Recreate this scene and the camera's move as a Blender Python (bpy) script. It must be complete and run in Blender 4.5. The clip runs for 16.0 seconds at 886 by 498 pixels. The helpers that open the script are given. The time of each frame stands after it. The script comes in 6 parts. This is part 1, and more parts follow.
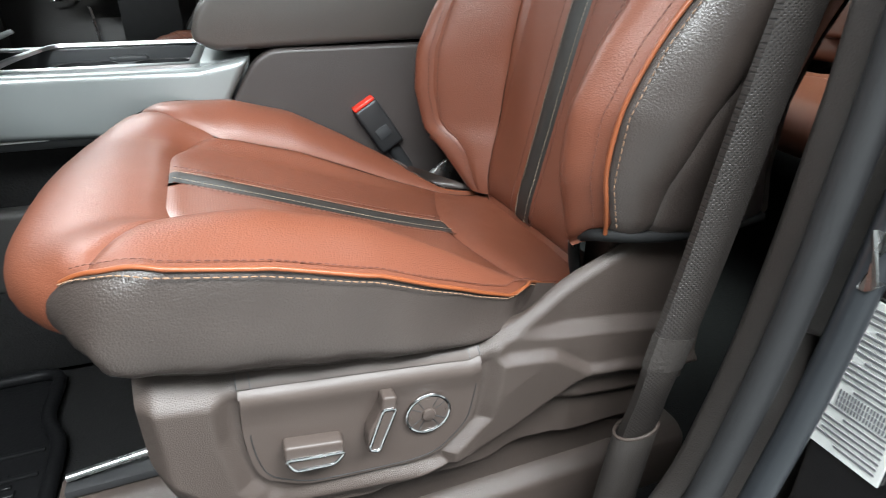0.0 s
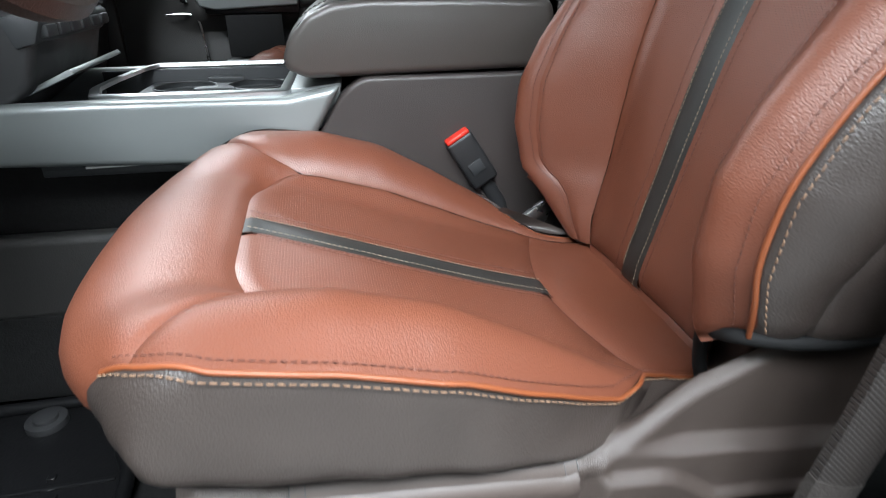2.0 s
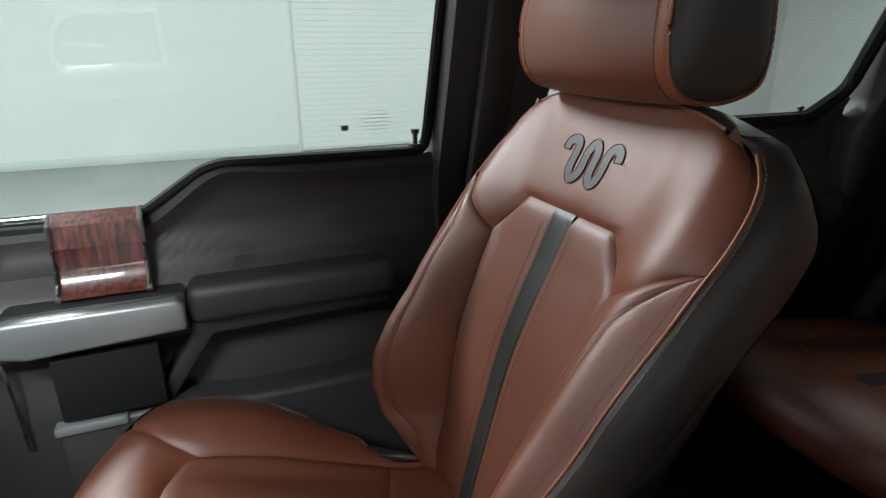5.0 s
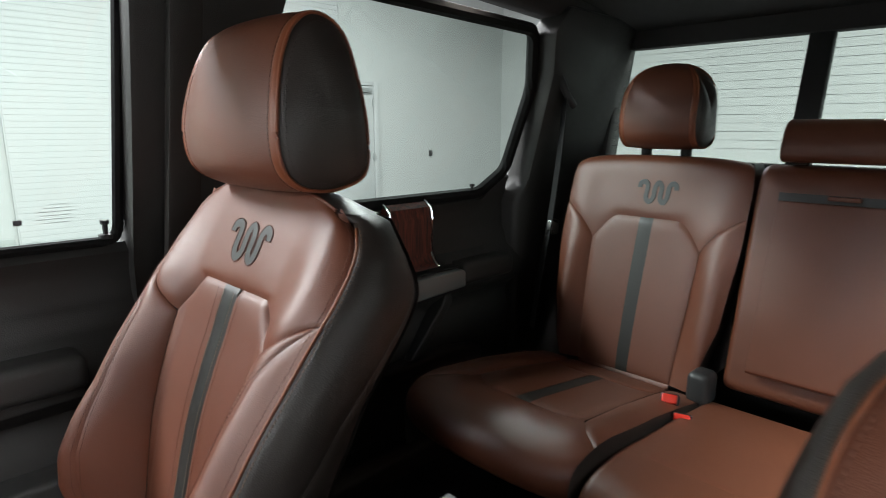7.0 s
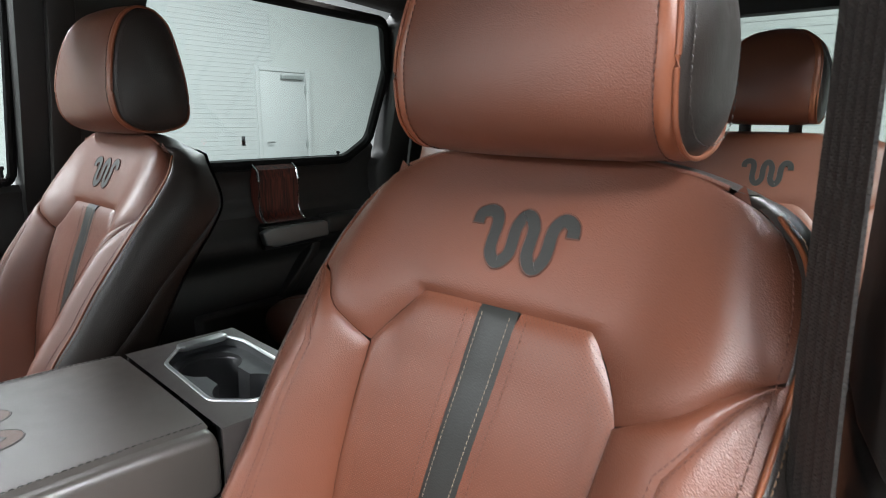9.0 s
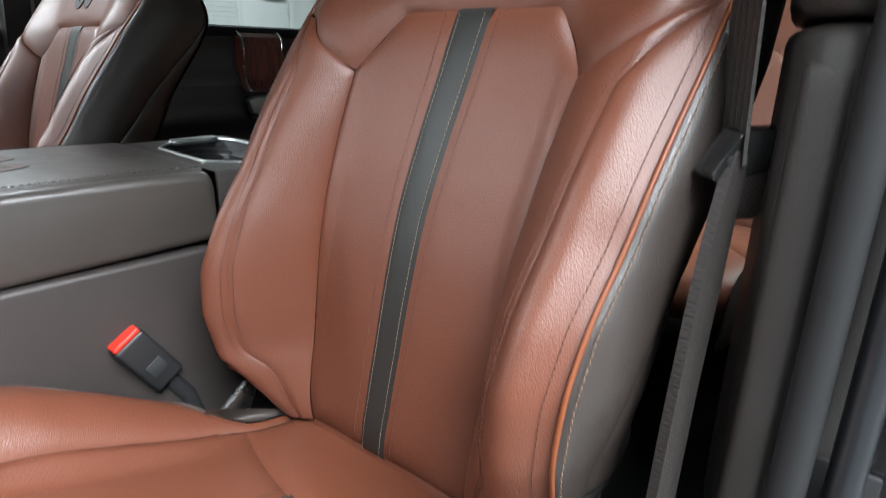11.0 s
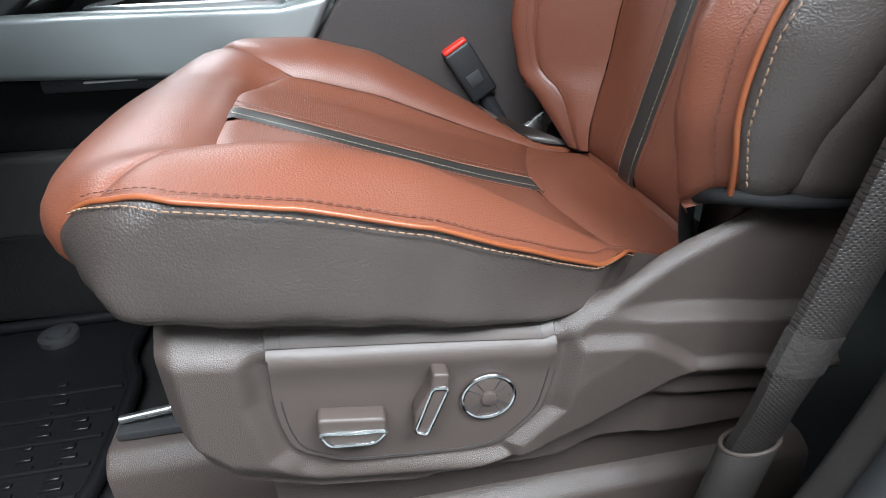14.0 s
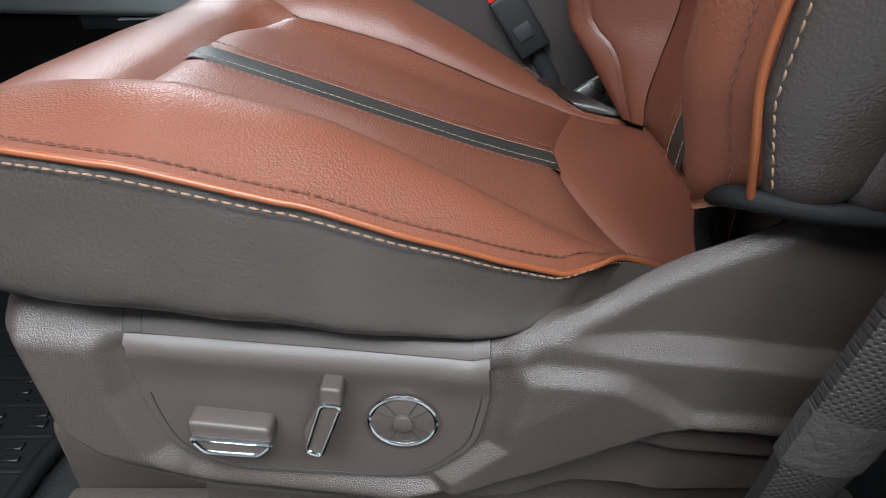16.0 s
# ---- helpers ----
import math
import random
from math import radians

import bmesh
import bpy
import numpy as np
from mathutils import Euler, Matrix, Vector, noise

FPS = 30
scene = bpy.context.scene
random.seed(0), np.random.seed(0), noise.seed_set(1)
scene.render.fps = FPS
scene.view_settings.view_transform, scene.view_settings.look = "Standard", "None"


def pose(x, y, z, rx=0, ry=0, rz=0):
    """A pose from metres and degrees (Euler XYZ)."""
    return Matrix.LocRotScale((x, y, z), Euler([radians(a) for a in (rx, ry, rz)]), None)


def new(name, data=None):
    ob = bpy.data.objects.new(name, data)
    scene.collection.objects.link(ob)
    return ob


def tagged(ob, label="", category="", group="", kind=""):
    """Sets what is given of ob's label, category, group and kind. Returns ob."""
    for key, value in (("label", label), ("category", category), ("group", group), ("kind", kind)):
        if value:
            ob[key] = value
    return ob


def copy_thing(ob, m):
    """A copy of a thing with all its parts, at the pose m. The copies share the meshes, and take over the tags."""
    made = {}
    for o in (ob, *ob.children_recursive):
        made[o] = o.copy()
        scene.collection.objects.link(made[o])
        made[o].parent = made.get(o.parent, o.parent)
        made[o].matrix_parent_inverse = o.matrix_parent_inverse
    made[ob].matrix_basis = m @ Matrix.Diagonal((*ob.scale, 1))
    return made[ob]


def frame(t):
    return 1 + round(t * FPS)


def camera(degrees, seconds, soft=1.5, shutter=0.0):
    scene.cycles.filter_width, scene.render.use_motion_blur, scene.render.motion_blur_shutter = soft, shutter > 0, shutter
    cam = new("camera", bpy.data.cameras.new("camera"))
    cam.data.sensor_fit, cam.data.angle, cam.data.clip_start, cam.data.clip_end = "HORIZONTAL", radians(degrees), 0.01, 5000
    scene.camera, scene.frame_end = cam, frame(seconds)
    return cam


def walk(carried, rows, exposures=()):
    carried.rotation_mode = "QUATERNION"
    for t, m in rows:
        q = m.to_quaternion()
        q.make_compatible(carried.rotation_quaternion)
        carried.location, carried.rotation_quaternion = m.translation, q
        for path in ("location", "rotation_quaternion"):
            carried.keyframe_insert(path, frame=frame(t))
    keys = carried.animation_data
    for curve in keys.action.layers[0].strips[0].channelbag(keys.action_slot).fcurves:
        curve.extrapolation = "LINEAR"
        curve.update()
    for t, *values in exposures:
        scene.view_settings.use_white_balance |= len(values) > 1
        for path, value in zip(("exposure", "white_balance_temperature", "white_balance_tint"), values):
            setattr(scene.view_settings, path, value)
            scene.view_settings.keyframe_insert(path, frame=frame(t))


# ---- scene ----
# the camera: seconds, place in metres, turn in degrees
cam = camera(74.30, 16.0, soft=0.9, shutter=0.3)
ROWS = [
    (0.0, -0.3941, -0.5674, 1.2318, 63.94, 0.22, -21.16),
    (0.5, -0.3933, -0.5695, 1.2211, 64.52, 0.46, -15.65),
    (1.0, -0.3859, -0.5560, 1.2099, 65.01, 0.34, -13.28),
    (1.5, -0.3722, -0.5377, 1.2242, 64.05, 0.75, -12.15),
    (2.0, -0.3742, -0.4807, 1.2492, 64.56, 0.51, -12.19),
    (2.5, -0.4117, -0.3703, 1.2971, 63.14, -0.36, -13.47),
    (3.0, -0.3680, -0.2123, 1.3368, 64.52, 0.37, -11.96),
    (3.5, -0.3636, -0.0330, 1.4049, 65.66, 0.07, -11.92),
    (3.7, -0.3599, 0.0402, 1.4444, 65.64, 0.06, -11.87),
    (5.8, -0.3027, 0.3800, 1.5992, 75.45, 0.13, -34.54),
    (6.0, -0.2887, 0.3795, 1.6019, 76.41, -0.02, -37.47),
    (6.5, -0.2828, 0.3152, 1.6073, 77.61, -0.23, -42.94),
    (7.0, -0.2858, 0.1635, 1.6031, 78.21, -0.10, -44.90),
    (7.5, -0.3057, -0.0003, 1.5907, 78.31, -0.28, -46.35),
    (8.0, -0.3382, -0.1402, 1.5917, 78.55, -0.20, -47.81),
    (8.2, -0.3461, -0.1839, 1.5930, 78.24, -0.27, -48.42),
    (10.3, -0.3858, -0.3336, 1.4233, 74.82, -0.62, -51.96),
    (10.5, -0.3986, -0.3356, 1.4063, 73.69, -0.56, -52.10),
    (11.0, -0.4256, -0.3627, 1.3488, 71.64, -0.77, -51.00),
    (11.5, -0.3897, -0.4465, 1.2573, 69.74, 1.48, -35.03),
    (12.0, -0.3811, -0.5187, 1.2211, 66.09, 1.25, -23.32),
    (12.5, -0.3784, -0.5470, 1.2028, 62.93, 1.26, -16.61),
    (13.0, -0.3640, -0.5504, 1.2054, 62.16, 1.72, -13.15),
    (13.5, -0.3577, -0.5498, 1.2031, 61.58, 1.43, -12.06),
    (14.0, -0.3524, -0.5131, 1.1873, 61.12, 1.71, -10.62),
    (14.5, -0.3443, -0.4752, 1.1802, 59.60, 1.71, -10.27),
    (15.0, -0.3038, -0.4474, 1.1683, 58.42, 1.56, -8.98),
    (15.5, -0.2580, -0.4416, 1.1592, 57.95, 1.65, -3.42),
    (16.0, -0.2402, -0.4428, 1.1529, 58.18, 1.94, 1.43),
]
walk(cam, [(t, pose(x, y, z, rx, ry, rz)) for t, x, y, z, rx, ry, rz in ROWS],
     exposures=((0.0, 0.78, 6350, 9), (0.5, 0.76, 6350, 9), (1.5, 0.80, 6150, 9), (2.0, 0.60, 6150, 10), (2.5, 0.36, 6250, 10), (3.0, 0.42, 6350, 10), (3.5, 0.76, 6300, 10), (3.7, 0.82, 6350, 10),
                (5.8, 0.88, 6500, 11), (7.0, 1.34, 6600, 12), (8.2, 1.22, 6500, 12), (10.3, 1.16, 6300, 11), (11.0, 0.92, 6250, 11), (11.5, 0.74, 6100, 10), (12.0, 0.76, 6000, 10), (12.5, 0.76, 6000, 10),
                (14.5, 0.50, 6000, 9), (15.0, 0.34, 6050, 9), (16.0, 0.24, 6000, 9)))
# ---- end of camera ----
# ---- world, lamps and exposure ----
world = bpy.data.worlds.new("world")
scene.world = world
world.use_nodes = True
world.node_tree.nodes["Background"].inputs[0].default_value = (0.75, 0.85, 0.9, 1)
world.node_tree.nodes["Background"].inputs[1].default_value = 0.03
GROUND = 0.19
APART = 0.92        # between the two front seats


def added_lamp(x, y, sx, sy, watts, z=4.55):
    data = bpy.data.lights.new("added_lamp", "AREA")
    data.shape, data.size, data.size_y, data.energy = "RECTANGLE", sx, sy, watts
    data.color = (0.93, 0.985, 1.0)
    ob = new("added_lamp", data)
    ob.matrix_world = pose(x, y, z)
    return ob


# place, height, size and power of each unseen lamp; the low three are added fill
LAMPS = ((-1.5, -2.6, 4.55, 2.6, 1.5, 390), (1.4, -2.5, 4.55, 2.6, 1.5, 560), (0.6, -8.4, 3.3, 6.0, 1.8, 260), (-7.2, -0.6, 3.7, 2.4, 1.4, 170), (-7.2, 4.2, 3.7, 2.8, 1.6, 290),
         (-2.6, 4.5, 4.55, 2.2, 1.0, 320), (1.4, 5.4, 4.55, 1.4, 0.7, 120), (5.0, 5.2, 4.55, 1.4, 0.7, 190), (7.0, 0.5, 4.55, 1.4, 0.7, 85))
for lx, ly, lz, sx, sy, lw in LAMPS:
    added_lamp(lx, ly, sx, sy, lw, lz)
scene.view_settings.exposure = 0.0

# ---- materials ----


def material(name, color, rough=0.5, metal=0.0, grain=0.0, size=0.002, cells=False, vary=0.12, vary_size=0.06, coat=0.0, spec=0.5, second=None, rough_vary=0.08):
    """A principled material with fine relief (grain, of a size in metres) and soft variation at a larger size."""
    m = bpy.data.materials.new(name)
    m.use_nodes = True
    n, l = m.node_tree.nodes, m.node_tree.links
    b = n["Principled BSDF"]
    b.inputs["Roughness"].default_value = rough
    b.inputs["Metallic"].default_value = metal
    b.inputs["Coat Weight"].default_value = coat
    b.inputs["Coat Roughness"].default_value = 0.08
    b.inputs["Specular IOR Level"].default_value = spec
    co = n.new("ShaderNodeTexCoord")
    big = n.new("ShaderNodeTexNoise")
    big.inputs["Scale"].default_value = 1 / vary_size
    big.inputs["Detail"].default_value = 4
    l.new(co.outputs["Object"], big.inputs["Vector"])
    ramp = n.new("ShaderNodeMix")
    ramp.data_type = "RGBA"
    c2 = second or tuple(c * (1 - vary) for c in color)
    c1 = color if second else tuple(min(1, c * (1 + vary)) for c in color)
    ramp.inputs[6].default_value, ramp.inputs[7].default_value = (*c1, 1), (*c2, 1)
    l.new(big.outputs["Fac"], ramp.inputs[0])
    l.new(ramp.outputs[2], b.inputs["Base Color"])
    rr = n.new("ShaderNodeMapRange")
    rr.inputs["To Min"].default_value, rr.inputs["To Max"].default_value = max(0.02, rough - rough_vary), min(1, rough + rough_vary)
    fine2 = n.new("ShaderNodeTexNoise")
    fine2.inputs["Scale"].default_value = 3 / vary_size
    l.new(co.outputs["Object"], fine2.inputs["Vector"])
    l.new(fine2.outputs["Fac"], rr.inputs["Value"])
    l.new(rr.outputs["Result"], b.inputs["Roughness"])
    if grain:
        bump = n.new("ShaderNodeBump")
        bump.inputs["Strength"].default_value = grain
        bump.inputs["Distance"].default_value = size * 0.4
        if cells:
            tex = n.new("ShaderNodeTexVoronoi")
            tex.feature = "F1"
            tex.inputs["Scale"].default_value = 1 / size
            bend = n.new("ShaderNodeTexNoise")
            bend.inputs["Scale"].default_value = 1.4 / size
            bend.inputs["Detail"].default_value = 2
            warp = n.new("ShaderNodeMath")
            warp.operation = "MULTIPLY_ADD"
            warp.inputs[1].default_value = -1.0
            l.new(co.outputs["Object"], tex.inputs["Vector"])
            l.new(co.outputs["Object"], bend.inputs["Vector"])
            l.new(tex.outputs["Distance"], warp.inputs[0])
            l.new(bend.outputs["Fac"], warp.inputs[2])
            l.new(warp.outputs[0], bump.inputs["Height"])
        else:
            tex = n.new("ShaderNodeTexNoise")
            tex.inputs["Scale"].default_value = 1 / size
            tex.inputs["Detail"].default_value = 3
            l.new(co.outputs["Object"], tex.inputs["Vector"])
            l.new(tex.outputs["Fac"], bump.inputs["Height"])
        l.new(bump.outputs["Normal"], b.inputs["Normal"])
    return m


def perforate(m, axes, pitch=0.0042, hole=0.48, dark=0.30):
    """Adds staggered rows of small holes to a leather, in the plane of two of its axes."""
    n, l = m.node_tree.nodes, m.node_tree.links
    b = n["Principled BSDF"]
    co = n.new("ShaderNodeTexCoord")
    sep = n.new("ShaderNodeSeparateXYZ")
    l.new(co.outputs["Object"], sep.inputs[0])

    def math_node(op, a, c=None):
        q = n.new("ShaderNodeMath")
        q.operation = op
        for i, v in enumerate((a, c)):
            if v is None:
                continue
            if isinstance(v, (int, float)):
                q.inputs[i].default_value = v
            else:
                l.new(v, q.inputs[i])
        return q.outputs[0]
    p = math_node("MULTIPLY", sep.outputs[axes[0]], 2 * math.pi / pitch)
    q = math_node("MULTIPLY", sep.outputs[axes[1]], 2 * math.pi / pitch)
    s = math_node("MULTIPLY", math_node("COSINE", p), math_node("COSINE", q))
    rng = n.new("ShaderNodeMapRange")
    rng.inputs["From Min"].default_value, rng.inputs["From Max"].default_value = 1 - hole, 1 - hole * 0.4
    l.new(s, rng.inputs["Value"])
    old = b.inputs["Base Color"].links[0].from_socket
    mix = n.new("ShaderNodeMix")
    mix.data_type, mix.blend_type = "RGBA", "MULTIPLY"
    l.new(rng.outputs["Result"], mix.inputs[0])
    l.new(old, mix.inputs[6])
    mix.inputs[7].default_value = (dark, dark, dark, 1)
    l.new(mix.outputs[2], b.inputs["Base Color"])
    bump = n.new("ShaderNodeBump")
    bump.invert = True
    bump.inputs["Strength"].default_value, bump.inputs["Distance"].default_value = 0.6, 0.0006
    l.new(rng.outputs["Result"], bump.inputs["Height"])
    if b.inputs["Normal"].links:
        l.new(b.inputs["Normal"].links[0].from_socket, bump.inputs["Normal"])
    l.new(bump.outputs["Normal"], b.inputs["Normal"])
    return m


TAN = (0.130, 0.0402, 0.0208)
M_TAN = material("tan_leather", TAN, 0.41, spec=0.6, grain=0.38, size=0.0014, cells=True, vary=0.10, vary_size=0.09, rough_vary=0.03)
M_PERF = perforate(material("perforated_leather", TAN, 0.39, spec=0.68, grain=0.2, size=0.0016, cells=True, vary=0.08, rough_vary=0.03), (0, 1), pitch=0.0046, hole=0.40, dark=0.42)
M_PERFB = perforate(material("perforated_back_leather", TAN, 0.42, spec=0.62, grain=0.2, size=0.0016, cells=True, vary=0.08, rough_vary=0.03), (1, 2), pitch=0.0038, hole=0.42, dark=0.52)
M_DARK = material("dark_brown_leather", (0.038, 0.0292, 0.0252), 0.38, spec=0.65, grain=0.36, size=0.0016, cells=True, vary=0.18, vary_size=0.04)
M_STRIPE = material("grey_leather_stripe", (0.021, 0.021, 0.019), 0.42, grain=0.15, size=0.0018, cells=True)
M_PIPE = material("orange_piping", (0.195, 0.055, 0.019), 0.38, grain=0.2, size=0.002)
M_PIPE_RUST = material("rust_piping", (0.22, 0.066, 0.030), 0.38, grain=0.2, size=0.002)
M_THREAD = material("tan_thread", (0.19, 0.112, 0.066), 0.7)
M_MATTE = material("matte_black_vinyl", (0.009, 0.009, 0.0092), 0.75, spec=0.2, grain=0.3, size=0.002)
M_THREAD_RED = material("rust_thread", (0.085, 0.030, 0.020), 0.7)
M_THREAD_GREY = material("grey_thread", (0.20, 0.155, 0.11), 0.7)
M_SHIELD = material("brown_grained_plastic", (0.050, 0.0375, 0.0318), 0.45, spec=0.55, grain=0.8, size=0.0009, cells=True, vary=0.08, rough_vary=0.05)
M_PANEL = material("brown_smooth_plastic", (0.054, 0.0405, 0.0345), 0.48, spec=0.42, grain=0.22, size=0.0012, vary=0.05, rough_vary=0.04)
M_CONS = material("console_dark_vinyl", (0.045, 0.037, 0.0345), 0.42, grain=0.3, size=0.0012, cells=True, vary=0.1)
M_LID = material("console_lid_leather", (0.060, 0.051, 0.0455), 0.36, spec=0.9, grain=0.25, size=0.0012, cells=True, vary=0.12)
M_SILVER = material("satin_silver_paint", (0.30, 0.32, 0.317), 0.38, metal=0.55, vary=0.03, rough_vary=0.03)
M_CHROME = material("chrome", (0.80, 0.81, 0.82), 0.12, metal=1.0, vary=0.02, rough_vary=0.04)
M_SATIN = material("satin_chrome", (0.78, 0.79, 0.80), 0.30, metal=1.0, vary=0.02, rough_vary=0.04)
M_BLACK = material("black_plastic", (0.022, 0.022, 0.023), 0.45, grain=0.3, size=0.0015, vary=0.1)
M_BIN = material("dark_grey_tray", (0.036, 0.038, 0.040), 0.5, grain=0.2, size=0.0015)
M_GLOSS = material("black_paint", (0.012, 0.012, 0.013), 0.12, coat=0.8, vary=0.05)
M_DOOR = material("door_dark_vinyl", (0.032, 0.0305, 0.029), 0.5, grain=0.2, size=0.0024, cells=True, vary=0.12)
M_DASH = material("dash_grained_vinyl", (0.075, 0.077, 0.072), 0.5, grain=0.2, size=0.003, cells=True)
M_CARPET = material("dark_carpet", (0.009, 0.0088, 0.0088), 0.95, spec=0.2, grain=1.0, size=0.003, vary=0.35, vary_size=0.01)
M_MAT = material("black_rubber_mat", (0.0055, 0.0055, 0.006), 0.42, spec=0.22, grain=0.3, size=0.004, vary=0.2)
M_WEB = perforate(material("brown_webbing", (0.023, 0.018, 0.0155), 0.6, grain=0.5, size=0.0016, vary=0.15, vary_size=0.01), (0, 2), pitch=0.0036, hole=0.9, dark=0.35)
M_RED = material("red_plastic", (0.65, 0.03, 0.015), 0.4)
M_HEAD = material("headliner_fabric", (0.035, 0.033, 0.033), 0.95, grain=0.5, size=0.002)
M_WHITE = material("white_paint_wall", (0.352, 0.362, 0.356), 0.7, vary=0.03, vary_size=0.8)
M_DOORW = material("white_steel", (0.358, 0.366, 0.366), 0.5, vary=0.02)
M_FLOOR = material("garage_concrete", (0.13, 0.134, 0.131), 0.45, grain=0.2, size=0.02, vary=0.2, vary_size=0.7)
M_PILLAR = material("dark_brown_pillar_plastic", (0.030, 0.0255, 0.023), 0.5, grain=0.3, size=0.0016, cells=True)
M_SEALGREY = material("grey_rubber", (0.018, 0.020, 0.023), 0.34, grain=0.1, size=0.002)
M_TONGUE = material("black_gloss_plastic", (0.012, 0.012, 0.012), 0.22, vary=0.1)
M_RUBBER = material("black_rubber", (0.014, 0.014, 0.015), 0.6, grain=0.2, size=0.002)
M_LABEL = material("white_label", (0.72, 0.72, 0.70), 0.4)
M_INK = material("grey_ink", (0.16, 0.16, 0.17), 0.5)
M_STEEL = material("bright_steel", (0.55, 0.55, 0.55), 0.28, metal=1.0)
M_LENS = bpy.data.materials.new("dome_lens")
M_LENS.use_nodes = True
M_LENS.node_tree.nodes["Principled BSDF"].inputs["Emission Color"].default_value = (1, 0.93, 0.82, 1)
M_LENS.node_tree.nodes["Principled BSDF"].inputs["Emission Strength"].default_value = 6.0


def wood():
    m = bpy.data.materials.new("dark_red_wood")
    m.use_nodes = True
    n, l = m.node_tree.nodes, m.node_tree.links
    b = n["Principled BSDF"]
    co, mp, w = n.new("ShaderNodeTexCoord"), n.new("ShaderNodeMapping"), n.new("ShaderNodeTexNoise")
    mp.inputs["Scale"].default_value = (160, 160, 9)
    w.inputs["Scale"].default_value, w.inputs["Detail"].default_value = 1.0, 5
    l.new(co.outputs["Object"], mp.inputs[0])
    l.new(mp.outputs[0], w.inputs["Vector"])
    r = n.new("ShaderNodeValToRGB")
    r.color_ramp.elements[0].color, r.color_ramp.elements[1].color = (0.022, 0.006, 0.005, 1), (0.17, 0.035, 0.022, 1)
    r.color_ramp.elements[0].position, r.color_ramp.elements[1].position = 0.35, 0.68
    l.new(w.outputs["Fac"], r.inputs[0])
    l.new(r.outputs[0], b.inputs["Base Color"])
    b.inputs["Roughness"].default_value, b.inputs["Coat Weight"].default_value, b.inputs["Coat Roughness"].default_value = 0.35, 1.0, 0.06
    return m


M_WOOD = wood()
M_GLASS = bpy.data.materials.new("window_glass")
M_GLASS.use_nodes = True
gn, gl = M_GLASS.node_tree.nodes, M_GLASS.node_tree.links
g_mix, g_tr, g_gl = gn.new("ShaderNodeMixShader"), gn.new("ShaderNodeBsdfTransparent"), gn.new("ShaderNodeBsdfGlossy")
g_tr.inputs[0].default_value, g_gl.inputs["Roughness"].default_value = (0.90, 0.95, 0.92, 1), 0.02
g_mix.inputs[0].default_value = 0.05
gl.new(g_tr.outputs[0], g_mix.inputs[1])
gl.new(g_gl.outputs[0], g_mix.inputs[2])
gl.new(g_mix.outputs[0], gn["Material Output"].inputs[0])

M_TINT = M_GLASS.copy()
M_TINT.name = "tinted_glass"
for node in M_TINT.node_tree.nodes:
    if node.type == "BSDF_TRANSPARENT":
        node.inputs[0].default_value = (0.84, 0.88, 0.86, 1)

# ---- building tools ----


from mathutils import geometry


def thing(name, at, label, category, group="", kind=""):
    ob = new(name)
    ob.empty_display_size = 0.05
    ob.location = at
    return tagged(ob, label, category, group, kind)


def part(name, bm, mat, parent=None, label="", smooth=True):
    """One bmesh as one mesh object, in world coordinates, under a thing or a part."""
    me = bpy.data.meshes.new(name)
    bm.to_mesh(me)
    bm.free()
    me.materials.append(mat)
    if smooth:
        me.polygons.foreach_set("use_smooth", [True] * len(me.polygons))
        me.set_sharp_from_angle(angle=radians(38))
    ob = new(name, me)
    if parent is not None:
        ob.parent = parent
        if parent.data is None:
            ob.matrix_parent_inverse = Matrix.Translation(-parent.location)
    if label:
        ob["label"] = label
    return ob


def bm_from(verts, faces):
    bm = bmesh.new()
    vs = [bm.verts.new(v) for v in verts]
    for f in faces:
        if len(set(f)) > 2:
            try:
                bm.faces.new([vs[i] for i in f])
            except ValueError:
                pass
    return bm


def add(bm, other):
    me = bpy.data.meshes.new("joint")
    other.to_mesh(me)
    other.free()
    bm.from_mesh(me)
    bpy.data.meshes.remove(me)
    return bm


def bevelled(bm, width, seg=2, angle=30):
    if width:
        edges = [e for e in bm.edges if len(e.link_faces) == 2 and e.calc_face_angle(0) > radians(angle)]
        bmesh.ops.bevel(bm, geom=edges, offset=width, segments=seg, profile=0.5, affect="EDGES", clamp_overlap=True)
    return bm


def box(x0, x1, y0, y1, z0, z1, bevel=0.004, seg=2, m=None):
    bm = bmesh.new()
    bmesh.ops.create_cube(bm, size=1)
    for v in bm.verts:
        v.co = Vector(((x0 + x1) / 2 + v.co.x * (x1 - x0), (y0 + y1) / 2 + v.co.y * (y1 - y0), (z0 + z1) / 2 + v.co.z * (z1 - z0)))
    bevelled(bm, bevel, seg)
    if m is not None:
        bm.transform(m)
    return bm


def prism(outline, axis, a, b, bevel=0.003, seg=2):
    """A plate: an outline of two coordinates, pushed from a to b along the third axis."""
    i = "xyz".index(axis)

    def p3(q, w):
        c = list(q)
        c.insert(i, w)
        return c
    n = len(outline)
    verts = [p3(q, a) for q in outline] + [p3(q, b) for q in outline]
    faces = [list(range(n)), list(range(2 * n - 1, n - 1, -1))] + [[k, k + n, (k + 1) % n + n, (k + 1) % n] for k in range(n)]
    bm = bm_from(verts, faces)
    bmesh.ops.recalc_face_normals(bm, faces=bm.faces)
    return bevelled(bm, bevel, seg)


